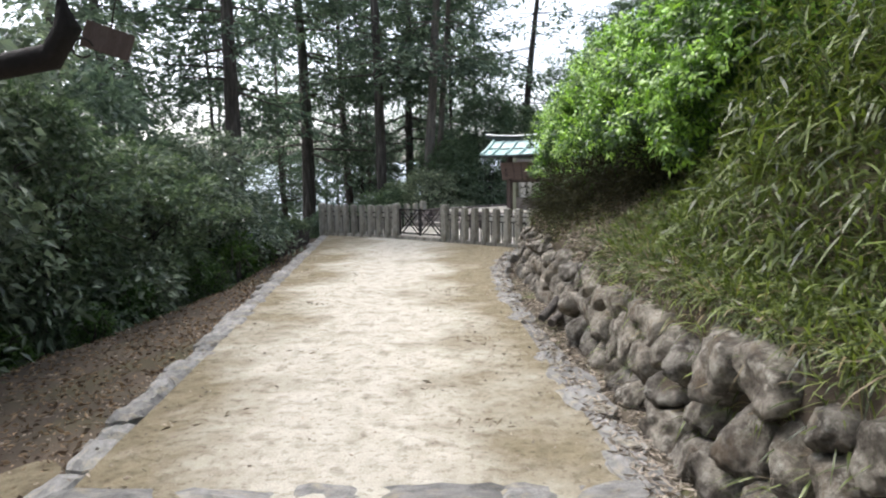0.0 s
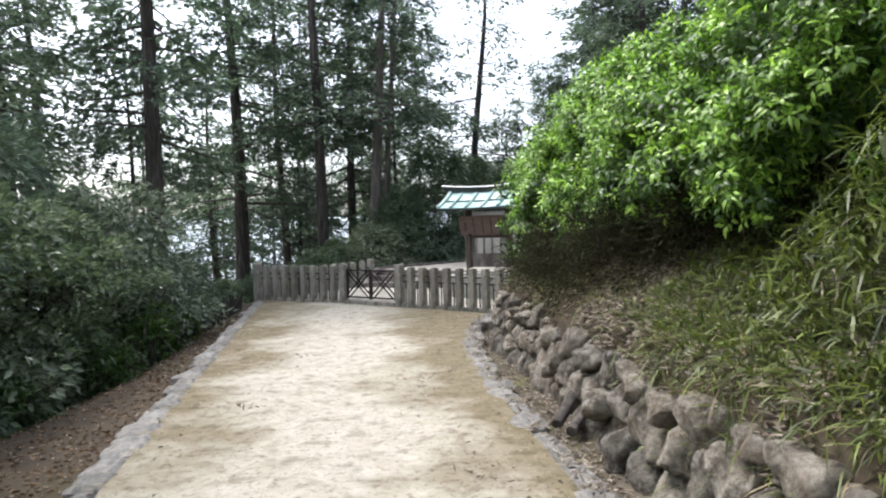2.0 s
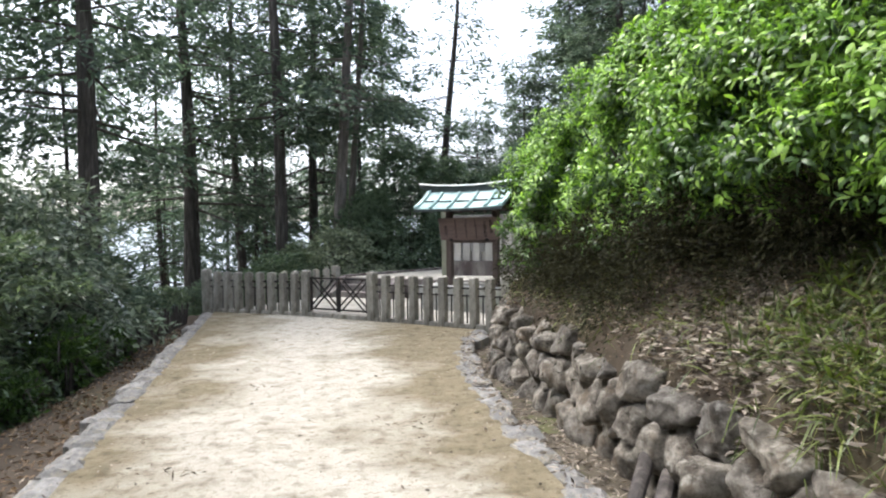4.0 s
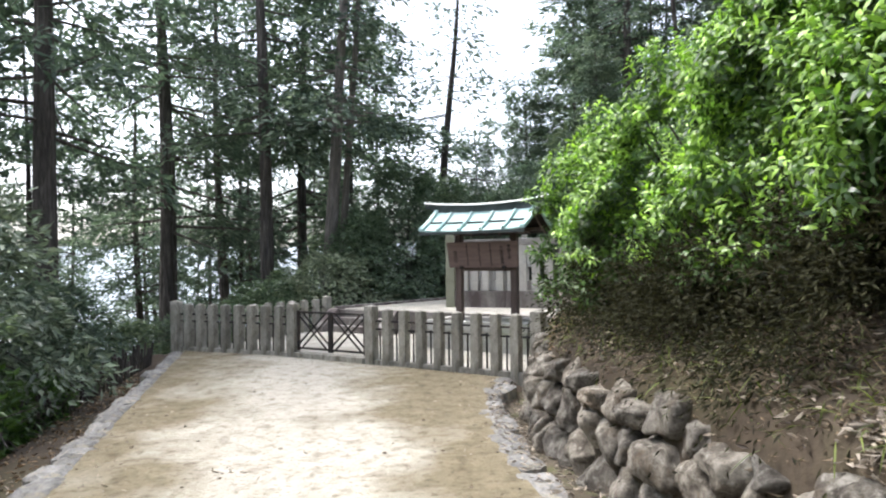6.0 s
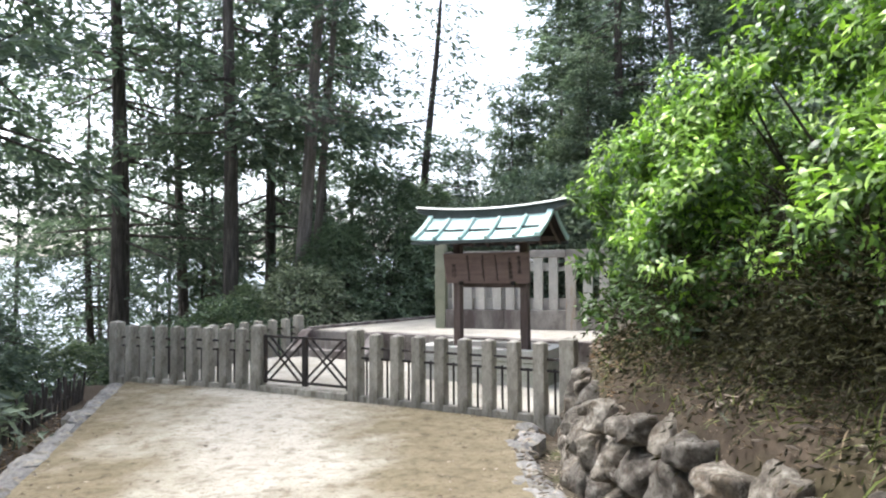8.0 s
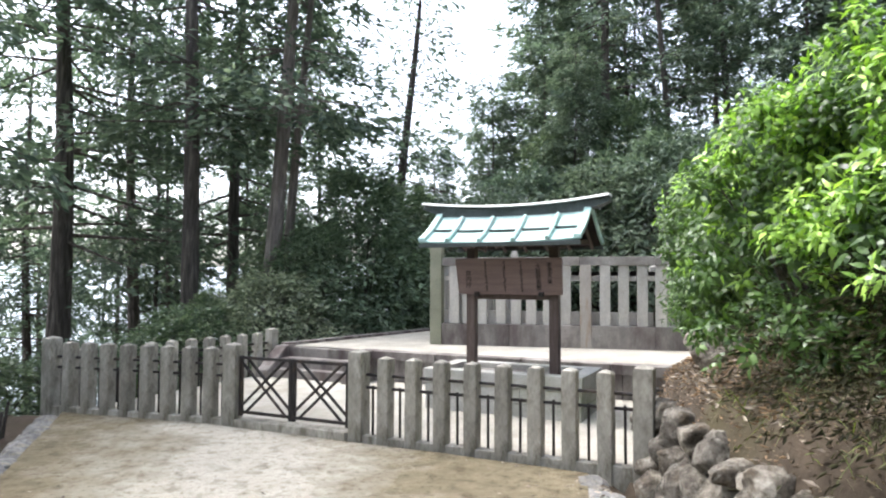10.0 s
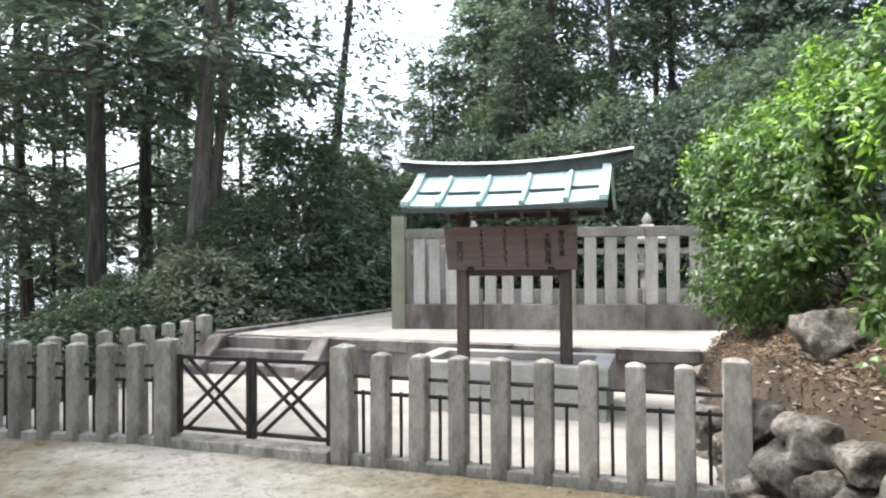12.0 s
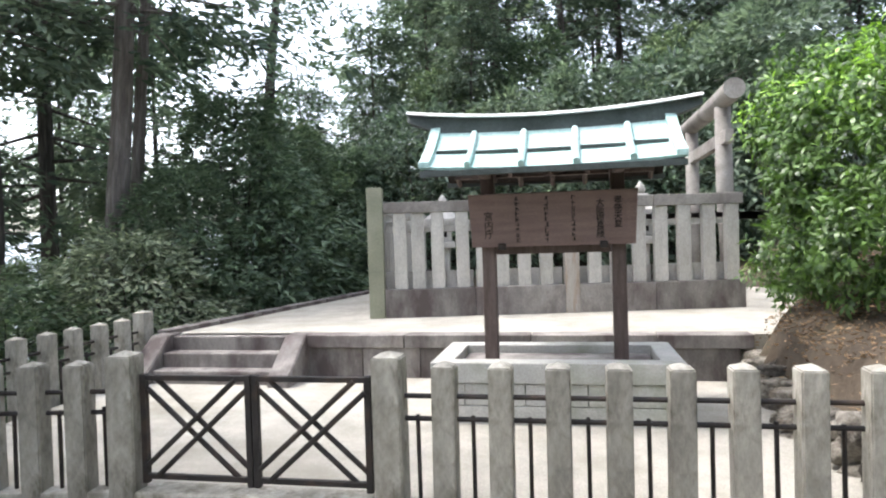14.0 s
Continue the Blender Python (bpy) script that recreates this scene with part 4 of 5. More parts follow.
FORMS = [conifer_meshes(11, 17, 0.27, 4.6, 3.2, 86, 20, 10), conifer_meshes(12, 19, 0.24, 6.5, 2.7, 72, 20, 14), conifer_meshes(13, 15, 0.17, 2.9, 2.3, 70, 20, 6),
         conifer_meshes(14, 18, 0.15, 4.8, 2.3, 60, 20, 10), conifer_meshes(15, 13, 0.12, 1.0, 2.4, 140, 20), conifer_meshes(16, 16, 0.19, 4.2, 2.7, 74, 10, 12)]
PALE_TRUNK = FORMS[1][0].copy()
PALE_TRUNK.materials[0] = LITBARK


def tree(form, x, y, label="tall dark conifer with a bare brown trunk", lean=0.0, lean_to=0.0, scale=1.0, turn=None, girth=1.0, pale=False):
    t = thing("conifer_tree", Matrix.Translation((x, y, height(x, y) - 0.05)) @ pose(0, 0, 0, 0, lean, lean_to), label, "tree", "conifers of the wood")
    turn = random.uniform(0, 360) if turn is None else turn
    trunk, crown = FORMS[form]
    part("trunk", PALE_TRUNK if pale else trunk, None, t, m=pose(0, 0, 0, 0, 0, turn) @ Matrix.Diagonal((girth * scale, girth * scale, scale, 1)))
    part("crown", crown, None, t, m=pose(0, 0, 0, 0, 0, turn) @ Matrix.Diagonal((scale, scale, scale, 1)))
    return t


tree(1, -0.75, 24.2, "slender conifer with a leaning brown trunk in a lit tone", 5, 0, 1.0, 20, 0.95, True)
tree(1, -0.25, 24.9, "slender conifer leaning beside its twin", 3.5, 0, 1.0, 200, 0.6, True)
tree(0, -5.5, 27.0, "thick-trunked conifer beside the end of the stone fence", 0, 0, 1.15, 60, 1.1)
tree(0, -5.93, 19.2, "thick straight conifer on the falling slope", -1, 0, 1.0, 130, 1.05)
tree(1, -2.31, 25.1, "straight slender conifer behind the stone fence", 0, 0, 1.05, 100)
tree(5, 3.65, 30.0, "thin conifer with an open crown against the sky", 3, 10, 1.0, 40, 1.25)
tree(3, 12.5, 27.1, "thin leaning conifer on the mound", -3, 0, 1.0, 77)
rng_t = random.Random(5)
spots = [(-9, 16), (-10.5, 21), (-8.3, 24), (-4.2, 31), (-1.4, 30), (0.8, 33), (-12.5, 27), (-11, 33), (-15, 22), (-14, 12), (-9.5, 10), (-17, 30), (2.2, 37), (-6, 38),
         (9.8, 31), (11.2, 29), (11.5, 34), (13.5, 31), (14.5, 27), (15.5, 34), (16.5, 30), (17.5, 25), (18.5, 32), (13.8, 36), (20, 27), (19, 22), (21.5, 31), (16.8, 21), (23, 25), (15, 24)]
for _ in range(20):
    spots.append((rng_t.uniform(-24, 1.5), rng_t.uniform(33, 52)))
for x, y in spots:
    right = x > 8
    tree(rng_t.choice([0, 1, 2, 3, 3]) if not right else rng_t.choice([0, 2, 4, 2]), x, y, scale=rng_t.uniform(0.85, 1.15), girth=rng_t.uniform(0.7, 1.1), lean=rng_t.uniform(-2, 2), lean_to=rng_t.uniform(0, 360))
# mostly out of view: trees added to cut the light on bank and path
for x, y in ((5.0, -1.5), (5.8, 3.2), (7.5, 7.0), (4.0, -5.0), (-4.6, -3.0), (-6.5, 1.0), (8.5, 11.0), (-2.0, -7.0)):
    tree(4, x, y, "leafy conifer added beside the view to shade the start of the path", scale=1.1)
for x, y, s in ((7.3, 30.5, 0.72), (5.8, 33, 0.68), (9.0, 27.5, 0.62), (8.2, 33, 0.7)):
    tree(4, x, y, "young conical conifer behind the terrace", scale=s)


# ---------------------------------------------------------------- shrubs
def shrub_mesh(seed, blobs, count, length, width, material, name="crown", droop=-0.2):
    """Leaves on and in overlapping uneven clumps: rows of x, y, z, radius."""
    rng = np.random.default_rng(seed)
    b = np.array(blobs)
    pick = rng.choice(len(b), count, p=b[:, 3] ** 2 / (b[:, 3] ** 2).sum())
    d = unit(rng.normal(size=(count, 3)))
    rad = b[pick, 3] * (0.55 + 0.5 * rng.uniform(0, 1, count) ** 0.5)
    lump = np.array([noise.noise(Vector((v * 2.3).tolist()) + Vector((k * 3.0, 0, 0))) for v, k in zip(d, pick)])
    rad *= 1 + 0.35 * lump
    p = b[pick, :3] + d * rad[:, None]
    ax = d + rng.normal(size=(count, 3)) * 0.7
    ax[:, 2] += droop
    return leaf_mesh(name, p, ax, length, width, material, rng)


def spray_mesh(seed, blobs, clusters, per, spread, flat, length, width, material, name="crown", inner=0.5, keep=-0.15):
    """Foliage in flattened sprays, each hung about a twig on an uneven clump, with gaps between."""
    rng = np.random.default_rng(seed)
    b = np.array(blobs)
    pick = rng.choice(len(b), clusters, p=b[:, 3] ** 2 / (b[:, 3] ** 2).sum())
    d = unit(rng.normal(size=(clusters, 3)) + np.array([[0, 0, 0.25]]))
    c = b[pick, :3] + d * (b[pick, 3] * (inner + (1.05 - inner) * rng.uniform(0, 1, clusters) ** 0.6))[:, None]
    hole = np.array([noise.noise(Vector((v * 1.9).tolist())) for v in c])
    c, d = c[hole > keep], d[hole > keep]
    n = len(c)
    size = rng.uniform(0.55, 1.35, n)
    off = rng.normal(size=(n, per, 3)) * np.array([spread, spread, flat]) * size[:, None, None]
    off += d[:, None, :] * spread * 0.8
    reach = np.linalg.norm(off[:, :, :2], axis=2)
    off[:, :, 2] -= 0.55 * reach ** 2 / spread * 0.5
    ax = unit((off * np.array([1, 1, 0.4])).reshape(-1, 3)) + 0.45 * rng.normal(size=(n * per, 3)) + 0.35 * np.repeat(d, per, 0)
    ax[:, 2] -= 0.25
    return leaf_mesh(name, (c[:, None, :] + off).reshape(-1, 3), ax, length, width, material, rng)


def blobs_for(rng, n, rx, ry, h, size):
    out = []
    for _ in range(n):
        z = rng.uniform(0.12, 1) ** 0.8 * h
        k = 1 - 0.55 * z / h
        a, q = rng.uniform(0, 6.28), rng.uniform(0, 1) ** 0.5
        out.append((math.cos(a) * q * rx * k, math.sin(a) * q * ry * k, z, size * rng.uniform(0.6, 1.25)))
    return out


def stem_mesh(rng, n, reach, h):
    bm = bmesh.new()
    for _ in range(n):
        a, q = rng.uniform(0, 6.28), rng.uniform(0.2, 0.8) * reach
        rod((rng.uniform(-0.1, 0.1), rng.uniform(-0.1, 0.1), -0.3), (math.cos(a) * q * 0.5, math.sin(a) * q * 0.5, h * 0.45), 0.03, 0.02, 5, bm)
        rod((math.cos(a) * q * 0.5, math.sin(a) * q * 0.5, h * 0.45), (math.cos(a) * q, math.sin(a) * q, h * 0.85), 0.02, 0.006, 5, bm)
    for _ in range(n):
        a, z, q = rng.uniform(0, 6.28), h * rng.uniform(0.3, 0.9), reach * rng.uniform(0.8, 1.15)
        c, e = math.cos(a), math.sin(a)
        rod((0, 0, z - 0.3), (c * q * 0.6, e * q * 0.6, z + 0.12), 0.014, 0.010, 5, bm)
        rod((c * q * 0.6, e * q * 0.6, z + 0.12), (c * q, e * q, z - 0.05), 0.010, 0.004, 5, bm)
        rod((c * q * 0.6, e * q * 0.6, z + 0.12), (c * q * 0.9 - e * 0.25, e * q * 0.9 + c * 0.25, z + 0.2), 0.008, 0.003, 5, bm)
    me = bpy.data.meshes.new("branchwork")
    bm.to_mesh(me)
    bm.free()
    me.materials.append(BARK)
    return me


def layered_crown(seed, h, reach, pads, per, size, length, width, material, cone=0.0, tiers=9, wild=0.5):
    """A crown in uneven tiers of drooping fans round a stem, dense outside and open between tiers."""
    rng = np.random.default_rng(seed)
    tier = rng.integers(0, tiers, pads)
    share = (tier + 0.5 + rng.normal(size=pads) * 0.22) / tiers
    a = rng.uniform(0, 6.28, pads)
    lump = np.array([noise.noise((math.cos(v) * 1.3 + seed, math.sin(v) * 1.3, k * 0.9)) for v, k in zip(a, tier)])
    dome = np.sqrt(np.clip(1.03 - share ** 2, 0.02, 1)) * (0.72 + 0.28 * np.clip(share * 4, 0, 1))
    r = reach * ((1 - cone) * dome + cone * (1.02 - share)) * (1 + wild * lump) * (0.30 + 0.70 * rng.uniform(0, 1, pads) ** 0.45)
    c = np.stack([np.cos(a) * r, np.sin(a) * r, h * (0.04 + 0.96 * share)], 1)
    d = np.stack([np.cos(a), np.sin(a), rng.uniform(-0.5, 0.5, pads) + share * 0.8], 1) + 0.35 * rng.normal(size=(pads, 3))
    return fan_mesh("crown", c, d, size * rng.uniform(0.6, 1.3, pads), per, length, width, material, rng, 0.5, 0.18, 1.0)


SHRUBS = []
for k in range(6):
    SHRUBS.append((stem_mesh(random.Random(40 + k), 7, 1.2, 2.2), layered_crown(60 + k, 2.5, 1.45, 400, 21, 0.36, 0.135, 0.052, (SHRUB, NEEDLE, GREYLEAF)[(0, 1, 2, 1, 0, 2)[k]], 0.15 * (k % 2))))
for k in range(2):
    SHRUBS.append((stem_mesh(random.Random(50 + k), 9, 1.3, 2.2), layered_crown(70 + k, 2.5, 1.5, 720, 26, 0.34, 0.092, 0.040, (GREYLEAF, SHRUB)[k], 0.0, 7, 0.95)))
for k in range(2):
    SHRUBS.append((stem_mesh(random.Random(55 + k), 8, 0.8, 4.4), layered_crown(80 + k, 5.0, 2.0, 640, 20, 0.46, 0.19, 0.058, YOUNG, 0.45, 13)))


def shrub(x, y, s, sz=1.0, label="dense dark evergreen shrub", form=None, name="shrub", category="shrub", group="evergreen shrubs of the wood"):
    t = thing(name, pose(x, y, height(x, y) - 0.05, 0, 0, random.uniform(0, 360)), label, category, group)
    st, cr = SHRUBS[random.randrange(6) if form is None else form]
    part("branchwork", st, None, t, m=Matrix.Diagonal((s, s, s * sz, 1)))
    part("crown", cr, None, t, m=Matrix.Diagonal((s, s, s * sz, 1)))


for x, y, s, sz, form in ((-6.5, 6.6, 1.45, 1.85, 6), (-5.75, 9.0, 1.15, 1.35, 7), (-7.2, 9.8, 1.5, 1.5, 6), (-5.2, 11.3, 1.0, 1.25, 7), (-6.8, 12.5, 1.5, 1.4, None), (-4.9, 13.6, 1.0, 1.3, None), (-6.3, 15.5, 1.25, 1.15, None), (-5.2, 17.2, 0.8, 1.0, None),
                          (-7.6, 4.0, 1.5, 1.7, 6), (-9.0, 6.0, 1.9, 2.1, None), (-5.0, 20.5, 0.85, 0.8, None), (-3.6, 21.5, 0.85, 0.8, None), (-2.0, 22.0, 0.9, 0.85, None), (-0.4, 22.6, 0.95, 0.95, None),
                          (3.9, 28.6, 1.3, 1.2, None), (7.0, 27.0, 1.4, 1.2, None), (8.8, 25.5, 1.4, 1.2, 3), (10.2, 24.0, 1.5, 1.3, 1), (11.5, 22.5, 1.5, 1.3, 3), (12.5, 20.5, 1.6, 1.3, 1), (4.6, 29.8, 1.5, 1.3, None), (6.2, 30, 1.5, 1.3, None)):
    shrub(x, y, s, sz, form=form)
for x, y, s, sz, form in ((0.5, 23.6, 0.72, 0.95, 9), (1.7, 24.6, 0.98, 0.98, 8), (3.0, 25.9, 0.92, 1.0, 9), (0.2, 26.6, 0.9, 1.0, 8), (4.9, 27.3, 0.85, 0.95, 8), (-1.6, 24.0, 0.6, 0.9, 9), (10.8, 26.8, 1.1, 1.1, 8), (13.4, 23.6, 1.2, 1.1, 9), (8.6, 28.4, 0.95, 1.1, 9)):
    shrub(x, y, s, sz, "young dark conifer with drooping layered boughs down to the ground", form, "young_conifer", "tree", "young conifers behind the terrace")

# bright bush on the bank
rb = random.Random(77)


def shoot_mesh(seed, pool, shoots, per, length, width, material, inner=0.75, keep=-0.3, lean=(-0.55, -0.25, 0.45)):
    """Leafy shoots on uneven clumps: at each tip a whorl of broad leaves that spread and droop."""
    rng = np.random.default_rng(seed)
    b = np.array(pool)
    pick = rng.choice(len(b), shoots, p=b[:, 3] ** 2 / (b[:, 3] ** 2).sum())
    d = unit(0.75 * rng.normal(size=(shoots, 3)) + np.array([lean]))
    c = b[pick, :3] + d * (b[pick, 3] * (inner + (1.12 - inner) * rng.uniform(0, 1, shoots)))[:, None]
    hole = np.array([noise.noise(Vector((v * 2.1).tolist())) for v in c])
    c, d = c[hole > keep], unit(d[hole > keep] + np.array([[0, 0, 0.25]]))
    n = len(c)
    turn = rng.uniform(0, 6.28, (n, 1)) + np.arange(per)[None, :] * 2.4 + rng.normal(size=(n, per)) * 0.25
    s1 = unit(np.cross(d, rng.normal(size=(n, 3))))
    s2 = np.cross(d, s1)
    radial = s1[:, None, :] * np.cos(turn)[:, :, None] + s2[:, None, :] * np.sin(turn)[:, :, None]
    back = np.linspace(0, 0.11, per)[None, :, None] * rng.uniform(0.7, 1.4, (n, 1, 1))
    p = c[:, None, :] - d[:, None, :] * back + radial * 0.012
    ax = d[:, None, :] * (0.75 - 5.5 * back) + radial * 0.85 + 0.18 * rng.normal(size=(n, per, 3))
    ax[:, :, 2] -= 0.38
    face = np.repeat(unit(d + np.array([[0, 0, 0.7]])), per, 0)
    return broad_leaf_mesh("crown", p.reshape(-1, 3), ax.reshape(-1, 3), length, width, material, rng, face)


blobs, rear, dark = [], [], []
BUSH_TOP = [(2.9, 6.0), (3.3, 7.5), (3.35, 9.0), (3.0, 10.8), (2.5, 12.0), (2.0, 12.4)]
BUSH_LOW = [(1.85, 6.0), (1.75, 8.0), (1.4, 9.0), (1.05, 10.0), (0.88, 11.0), (0.95, 12.4)]
for k in range(125):
    y = rb.uniform(6.2, 12.25)
    top, low = on_line(BUSH_TOP, y), on_line(BUSH_LOW, y)
    r = rb.uniform(0.20, 0.42) * (1 - 0.3 * smooth_step(10.8, 12.2, y))
    z = low + 0.1 + rb.uniform(0, 1) ** 0.9 * max(0.05, top - r * 0.8 - low)
    face = 1.68 + 0.25 * max(0, 7.6 - y) - 0.12 * smooth_step(11.2, 12.2, y)
    x = face + r * 0.6 + rb.uniform(-0.06, 0.35) + max(0, z - 2.2) * 0.40 * (1 - 0.6 * smooth_step(10.5, 12, y)) + 0.25 * max(0, low + 0.25 - z)
    blobs.append((x, y, z, r))
    for i in range(4):
        a = rb.uniform(0, 6.28)
        blobs.append((x + 0.5 * r * rb.uniform(-0.6, 1), y + r * math.cos(a) * 0.9, z + r * math.sin(a) * 0.75, r * rb.uniform(0.4, 0.75)))
for k in range(60):
    blobs.append((rb.uniform(2.15, 3.2), rb.uniform(5.0, 6.6), rb.uniform(1.7, 3.4), rb.uniform(0.2, 0.4)))
for k in range(100):
    y, x = rb.uniform(5.2, 11.6), rb.uniform(2.4, 5.0)
    blobs.append((x, y, on_line(BUSH_TOP, y) - 0.35 + (x - 1.8) * 0.10 + rb.uniform(-0.25, 0.2), rb.uniform(0.25, 0.55)))
for k in range(120):
    y = rb.uniform(12.9, 15.4)
    z = rb.uniform(1.0 if y > 13.6 else 1.3, 3.0)
    rear.append((2.66 + (y - 13.0) * 0.5 + rb.uniform(0, 0.7) + 0.9 * max(0, z - 2.3), y, z, rb.uniform(0.16, 0.36)))
for k in range(40):
    p = U(rb.uniform(3.3, 4.6), rb.uniform(3.9, 5.6))
    rear.append((p.x, p.y, rb.uniform(0.75, 1.7), rb.uniform(0.16, 0.32)))
for k in range(26):
    p = U(rb.uniform(3.15, 3.7), rb.uniform(3.3, 4.4))
    rear.append((p.x, p.y, rb.uniform(0.65, 1.2), rb.uniform(0.14, 0.24)))
for k in range(55):
    y, q = rb.uniform(12.7, 15.3), rb.uniform(0.3, 2.2)
    rear.append((2.9 + (y - 13.0) * 0.55 + q, y, min(2.85, 2.35 + 0.6 * q) + rb.uniform(-0.3, 0.15), rb.uniform(0.22, 0.42)))
for k in range(26):
    y = rb.uniform(10.6, 12.3)
    x = on_line(WALL_LINE, y) + rb.uniform(0.40, 1.0)
    blobs.append((x, y, max(height(x, y) + 0.15, rb.uniform(0.9, 1.5)), rb.uniform(0.14, 0.26)))
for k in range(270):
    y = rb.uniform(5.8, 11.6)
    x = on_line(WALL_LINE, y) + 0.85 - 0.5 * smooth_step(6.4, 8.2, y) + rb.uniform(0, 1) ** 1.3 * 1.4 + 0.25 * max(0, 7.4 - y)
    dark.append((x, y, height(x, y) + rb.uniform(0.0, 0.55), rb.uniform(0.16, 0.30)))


def stems(bush, pool, n):
    for k in range(n):
        bx, by, bz, br = rb.choice(pool)
        gx, gy = max(2.1, bx + 0.9), by + rb.uniform(-0.4, 0.4)
        gz = height(gx, gy) - 0.1
        part("stem", tube([(gx, gy, gz), ((gx + bx) / 2 + rb.uniform(-0.1, 0.2), (gy + by) / 2, gz + (bz - gz) * 0.55), (bx + 0.15, by, bz)], [0.02, 0.014, 0.006], 5), BARK, bush)


bush = thing("bush", pose(0, 0, 0), "large bright green leafy bush overhanging the boulder wall", "bush")
# bright tone kept to the top, deep tone below, as light and shade fall
part("crown", shoot_mesh(91, [q for q in blobs if q[2] > 1.5], 10000, 9, 0.074, 0.028, BRIGHT, keep=-0.12), None, bush, "fresh yellow-green top leaves, their lit tone put into colour")
part("crown", shoot_mesh(92, blobs, 7200, 8, 0.078, 0.030, DEEPGREEN, 0.35, -0.4, (-0.35, -0.2, 0.0)), None, bush, "older leaves, darkened in colour for the shaded lower bush")
stems(bush, blobs, 60)
bush = thing("bush", pose(0, 0, 0), "tall green bush with shaded lower leaves beside the yard", "bush")
# shade put into the lower leaves' colour: bright tone only on the tops
part("crown", shoot_mesh(93, [q for q in rear if q[2] > 2.15], 1900, 9, 0.076, 0.028, BRIGHT, keep=-0.05, lean=(-0.4, -0.2, 0.7)), None, bush, "fresh green outer leaves, coloured as the lit tops")
part("crown", shoot_mesh(94, rear, 6000, 8, 0.076, 0.029, DEEPGREEN, 0.45, -0.4, (-0.4, -0.3, 0.0)), None, bush, "older leaves, darkened in colour for the shaded lower bush")
stems(bush, rear, 20)
# undergrowth coloured near black to stand for the shaded hollow under the bush
under = thing("undergrowth", pose(0, 0, 0), "tangled undergrowth, darkened in colour for the shade of the bush", "undergrowth")
part("crown", spray_mesh(97, dark, 6600, 16, 0.10, 0.09, 0.052, 0.014, SHADED, inner=0.2, keep=-0.25), None, under, "leaves with the shade put into their colour")
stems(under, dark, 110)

# bamboo grass on the bank
rg = np.random.default_rng(7)


def bank_grass(name, n, y0, y1, reach, length, width, material, label, lift=1.2, near=0.35):
    gy = rg.uniform(y0, y1, n)
    gx = np.array([on_line(WALL_LINE, b) for b in gy]) + near + rg.uniform(0, 1, n) ** 0.9 * reach
    gz = np.array([height(a, b) for a, b in zip(gx, gy)])
    up = rg.uniform(0, 1, n) * lift * np.clip((gx - 1.75) * 1.3, 0.02, 1) * np.clip((6.0 - gy) / 1.8, 0.12, 1)
    roots = np.stack([gx - up * 0.35, gy, gz + up], 1)
    heads = np.stack([-0.25 + rg.normal(size=n) * 0.9, -0.15 + rg.normal(size=n) * 0.9, 0.35 + rg.normal(size=n) * 0.75], 1)
    tagged(new(name, blade_mesh(name, roots, heads, length, width, material, rg)), label, "grass", kind="stuff")


bank_grass("bamboo_grass", 30000, 1.0, 6.8, 3.2, 0.17, 0.016, BAMBOO, "long arching bamboo grass blades on the bank", 1.45, 0.28)
bank_grass("dry_bamboo_grass", 2600, 1.0, 6.3, 2.6, 0.16, 0.010, STRAW, "dead straw-coloured blades among the bamboo grass", 0.9, 0.5)
bank_grass("low_grass", 5200, 1.0, 6.6, 0.8, 0.17, 0.008, BAMBOO, "short tufts of green grass on the bank", 0.05, 0.12)
bank_grass("hanging_grass", 700, 1.0, 6.2, 0.35, 0.20, 0.008, STRAW, "dry grass and roots hanging over the boulder wall", 0.02, 0.05)
bank_grass("overhanging_grass", 5200, 1.0, 6.1, 0.45, 0.17, 0.010, BAMBOO, "green blades hanging over the top of the boulder wall", 0.3, 0.02)
bank_grass("bank_tuft", 1700, 6.6, 12.0, 0.6, 0.16, 0.008, BAMBOO, "sparse green tufts on the bank", 0.04, 0.15)
bank_grass("bank_twig", 160, 5.6, 12.0, 0.9, 0.24, 0.009, STRAW, "dry stalks under the bush", 0.25)

bank_grass("dead_stalk", 1900, 5.6, 12.6, 1.1, 0.26, 0.006, BROWN, "dead brown stalks and roots under the bush", 0.9, 0.3)

# fallen leaves
def litter(name, n, place, length, width, label, material=DRY, lift=0.012):
    pts = np.array([place() for _ in range(n)])
    pts[:, 2] += lift
    ax = np.stack([rg.normal(size=n), rg.normal(size=n), rg.normal(size=n) * 0.22], 1)
    tagged(new(name, leaf_mesh(name, pts, ax, length, width, material, rg)), label, "leaf litter", kind="stuff")


def on_bank():
    u = rg.uniform(0, 1)
    y = rg.uniform(4.2, 7.6) if u < 0.80 else rg.uniform(7.6, 13.2) if u < 0.92 else rg.uniform(1.0, 4.2)
    x = on_line(WALL_LINE, y) + 0.1 + rg.uniform(0, 1) ** 1.3 * 1.45
    if noise.noise((x * 3.2, y * 3.2, 1.0)) < -0.05 and rg.uniform(0, 1) < 0.8:
        return on_bank()
    return x, y, height(x, y)


def by_yard():
    y = rg.uniform(11.2, 15.7)
    x = on_line(WALL_LINE, y) + 0.1 + rg.uniform(0, 1) * 1.6
    return x, y, height(x, y)


def in_gutter():
    y = 1.5 + 11.5 * rg.uniform(0, 1) ** 2.2
    a, b = on_line(KERB_LINE, y) - 0.1, on_line(WALL_LINE, y)
    x = a + (b - a) * rg.uniform(0.1, 1)
    return x, y, 0.012 if x < a + 0.22 else -0.07 - 0.09 * smooth_step(7, 12, y)


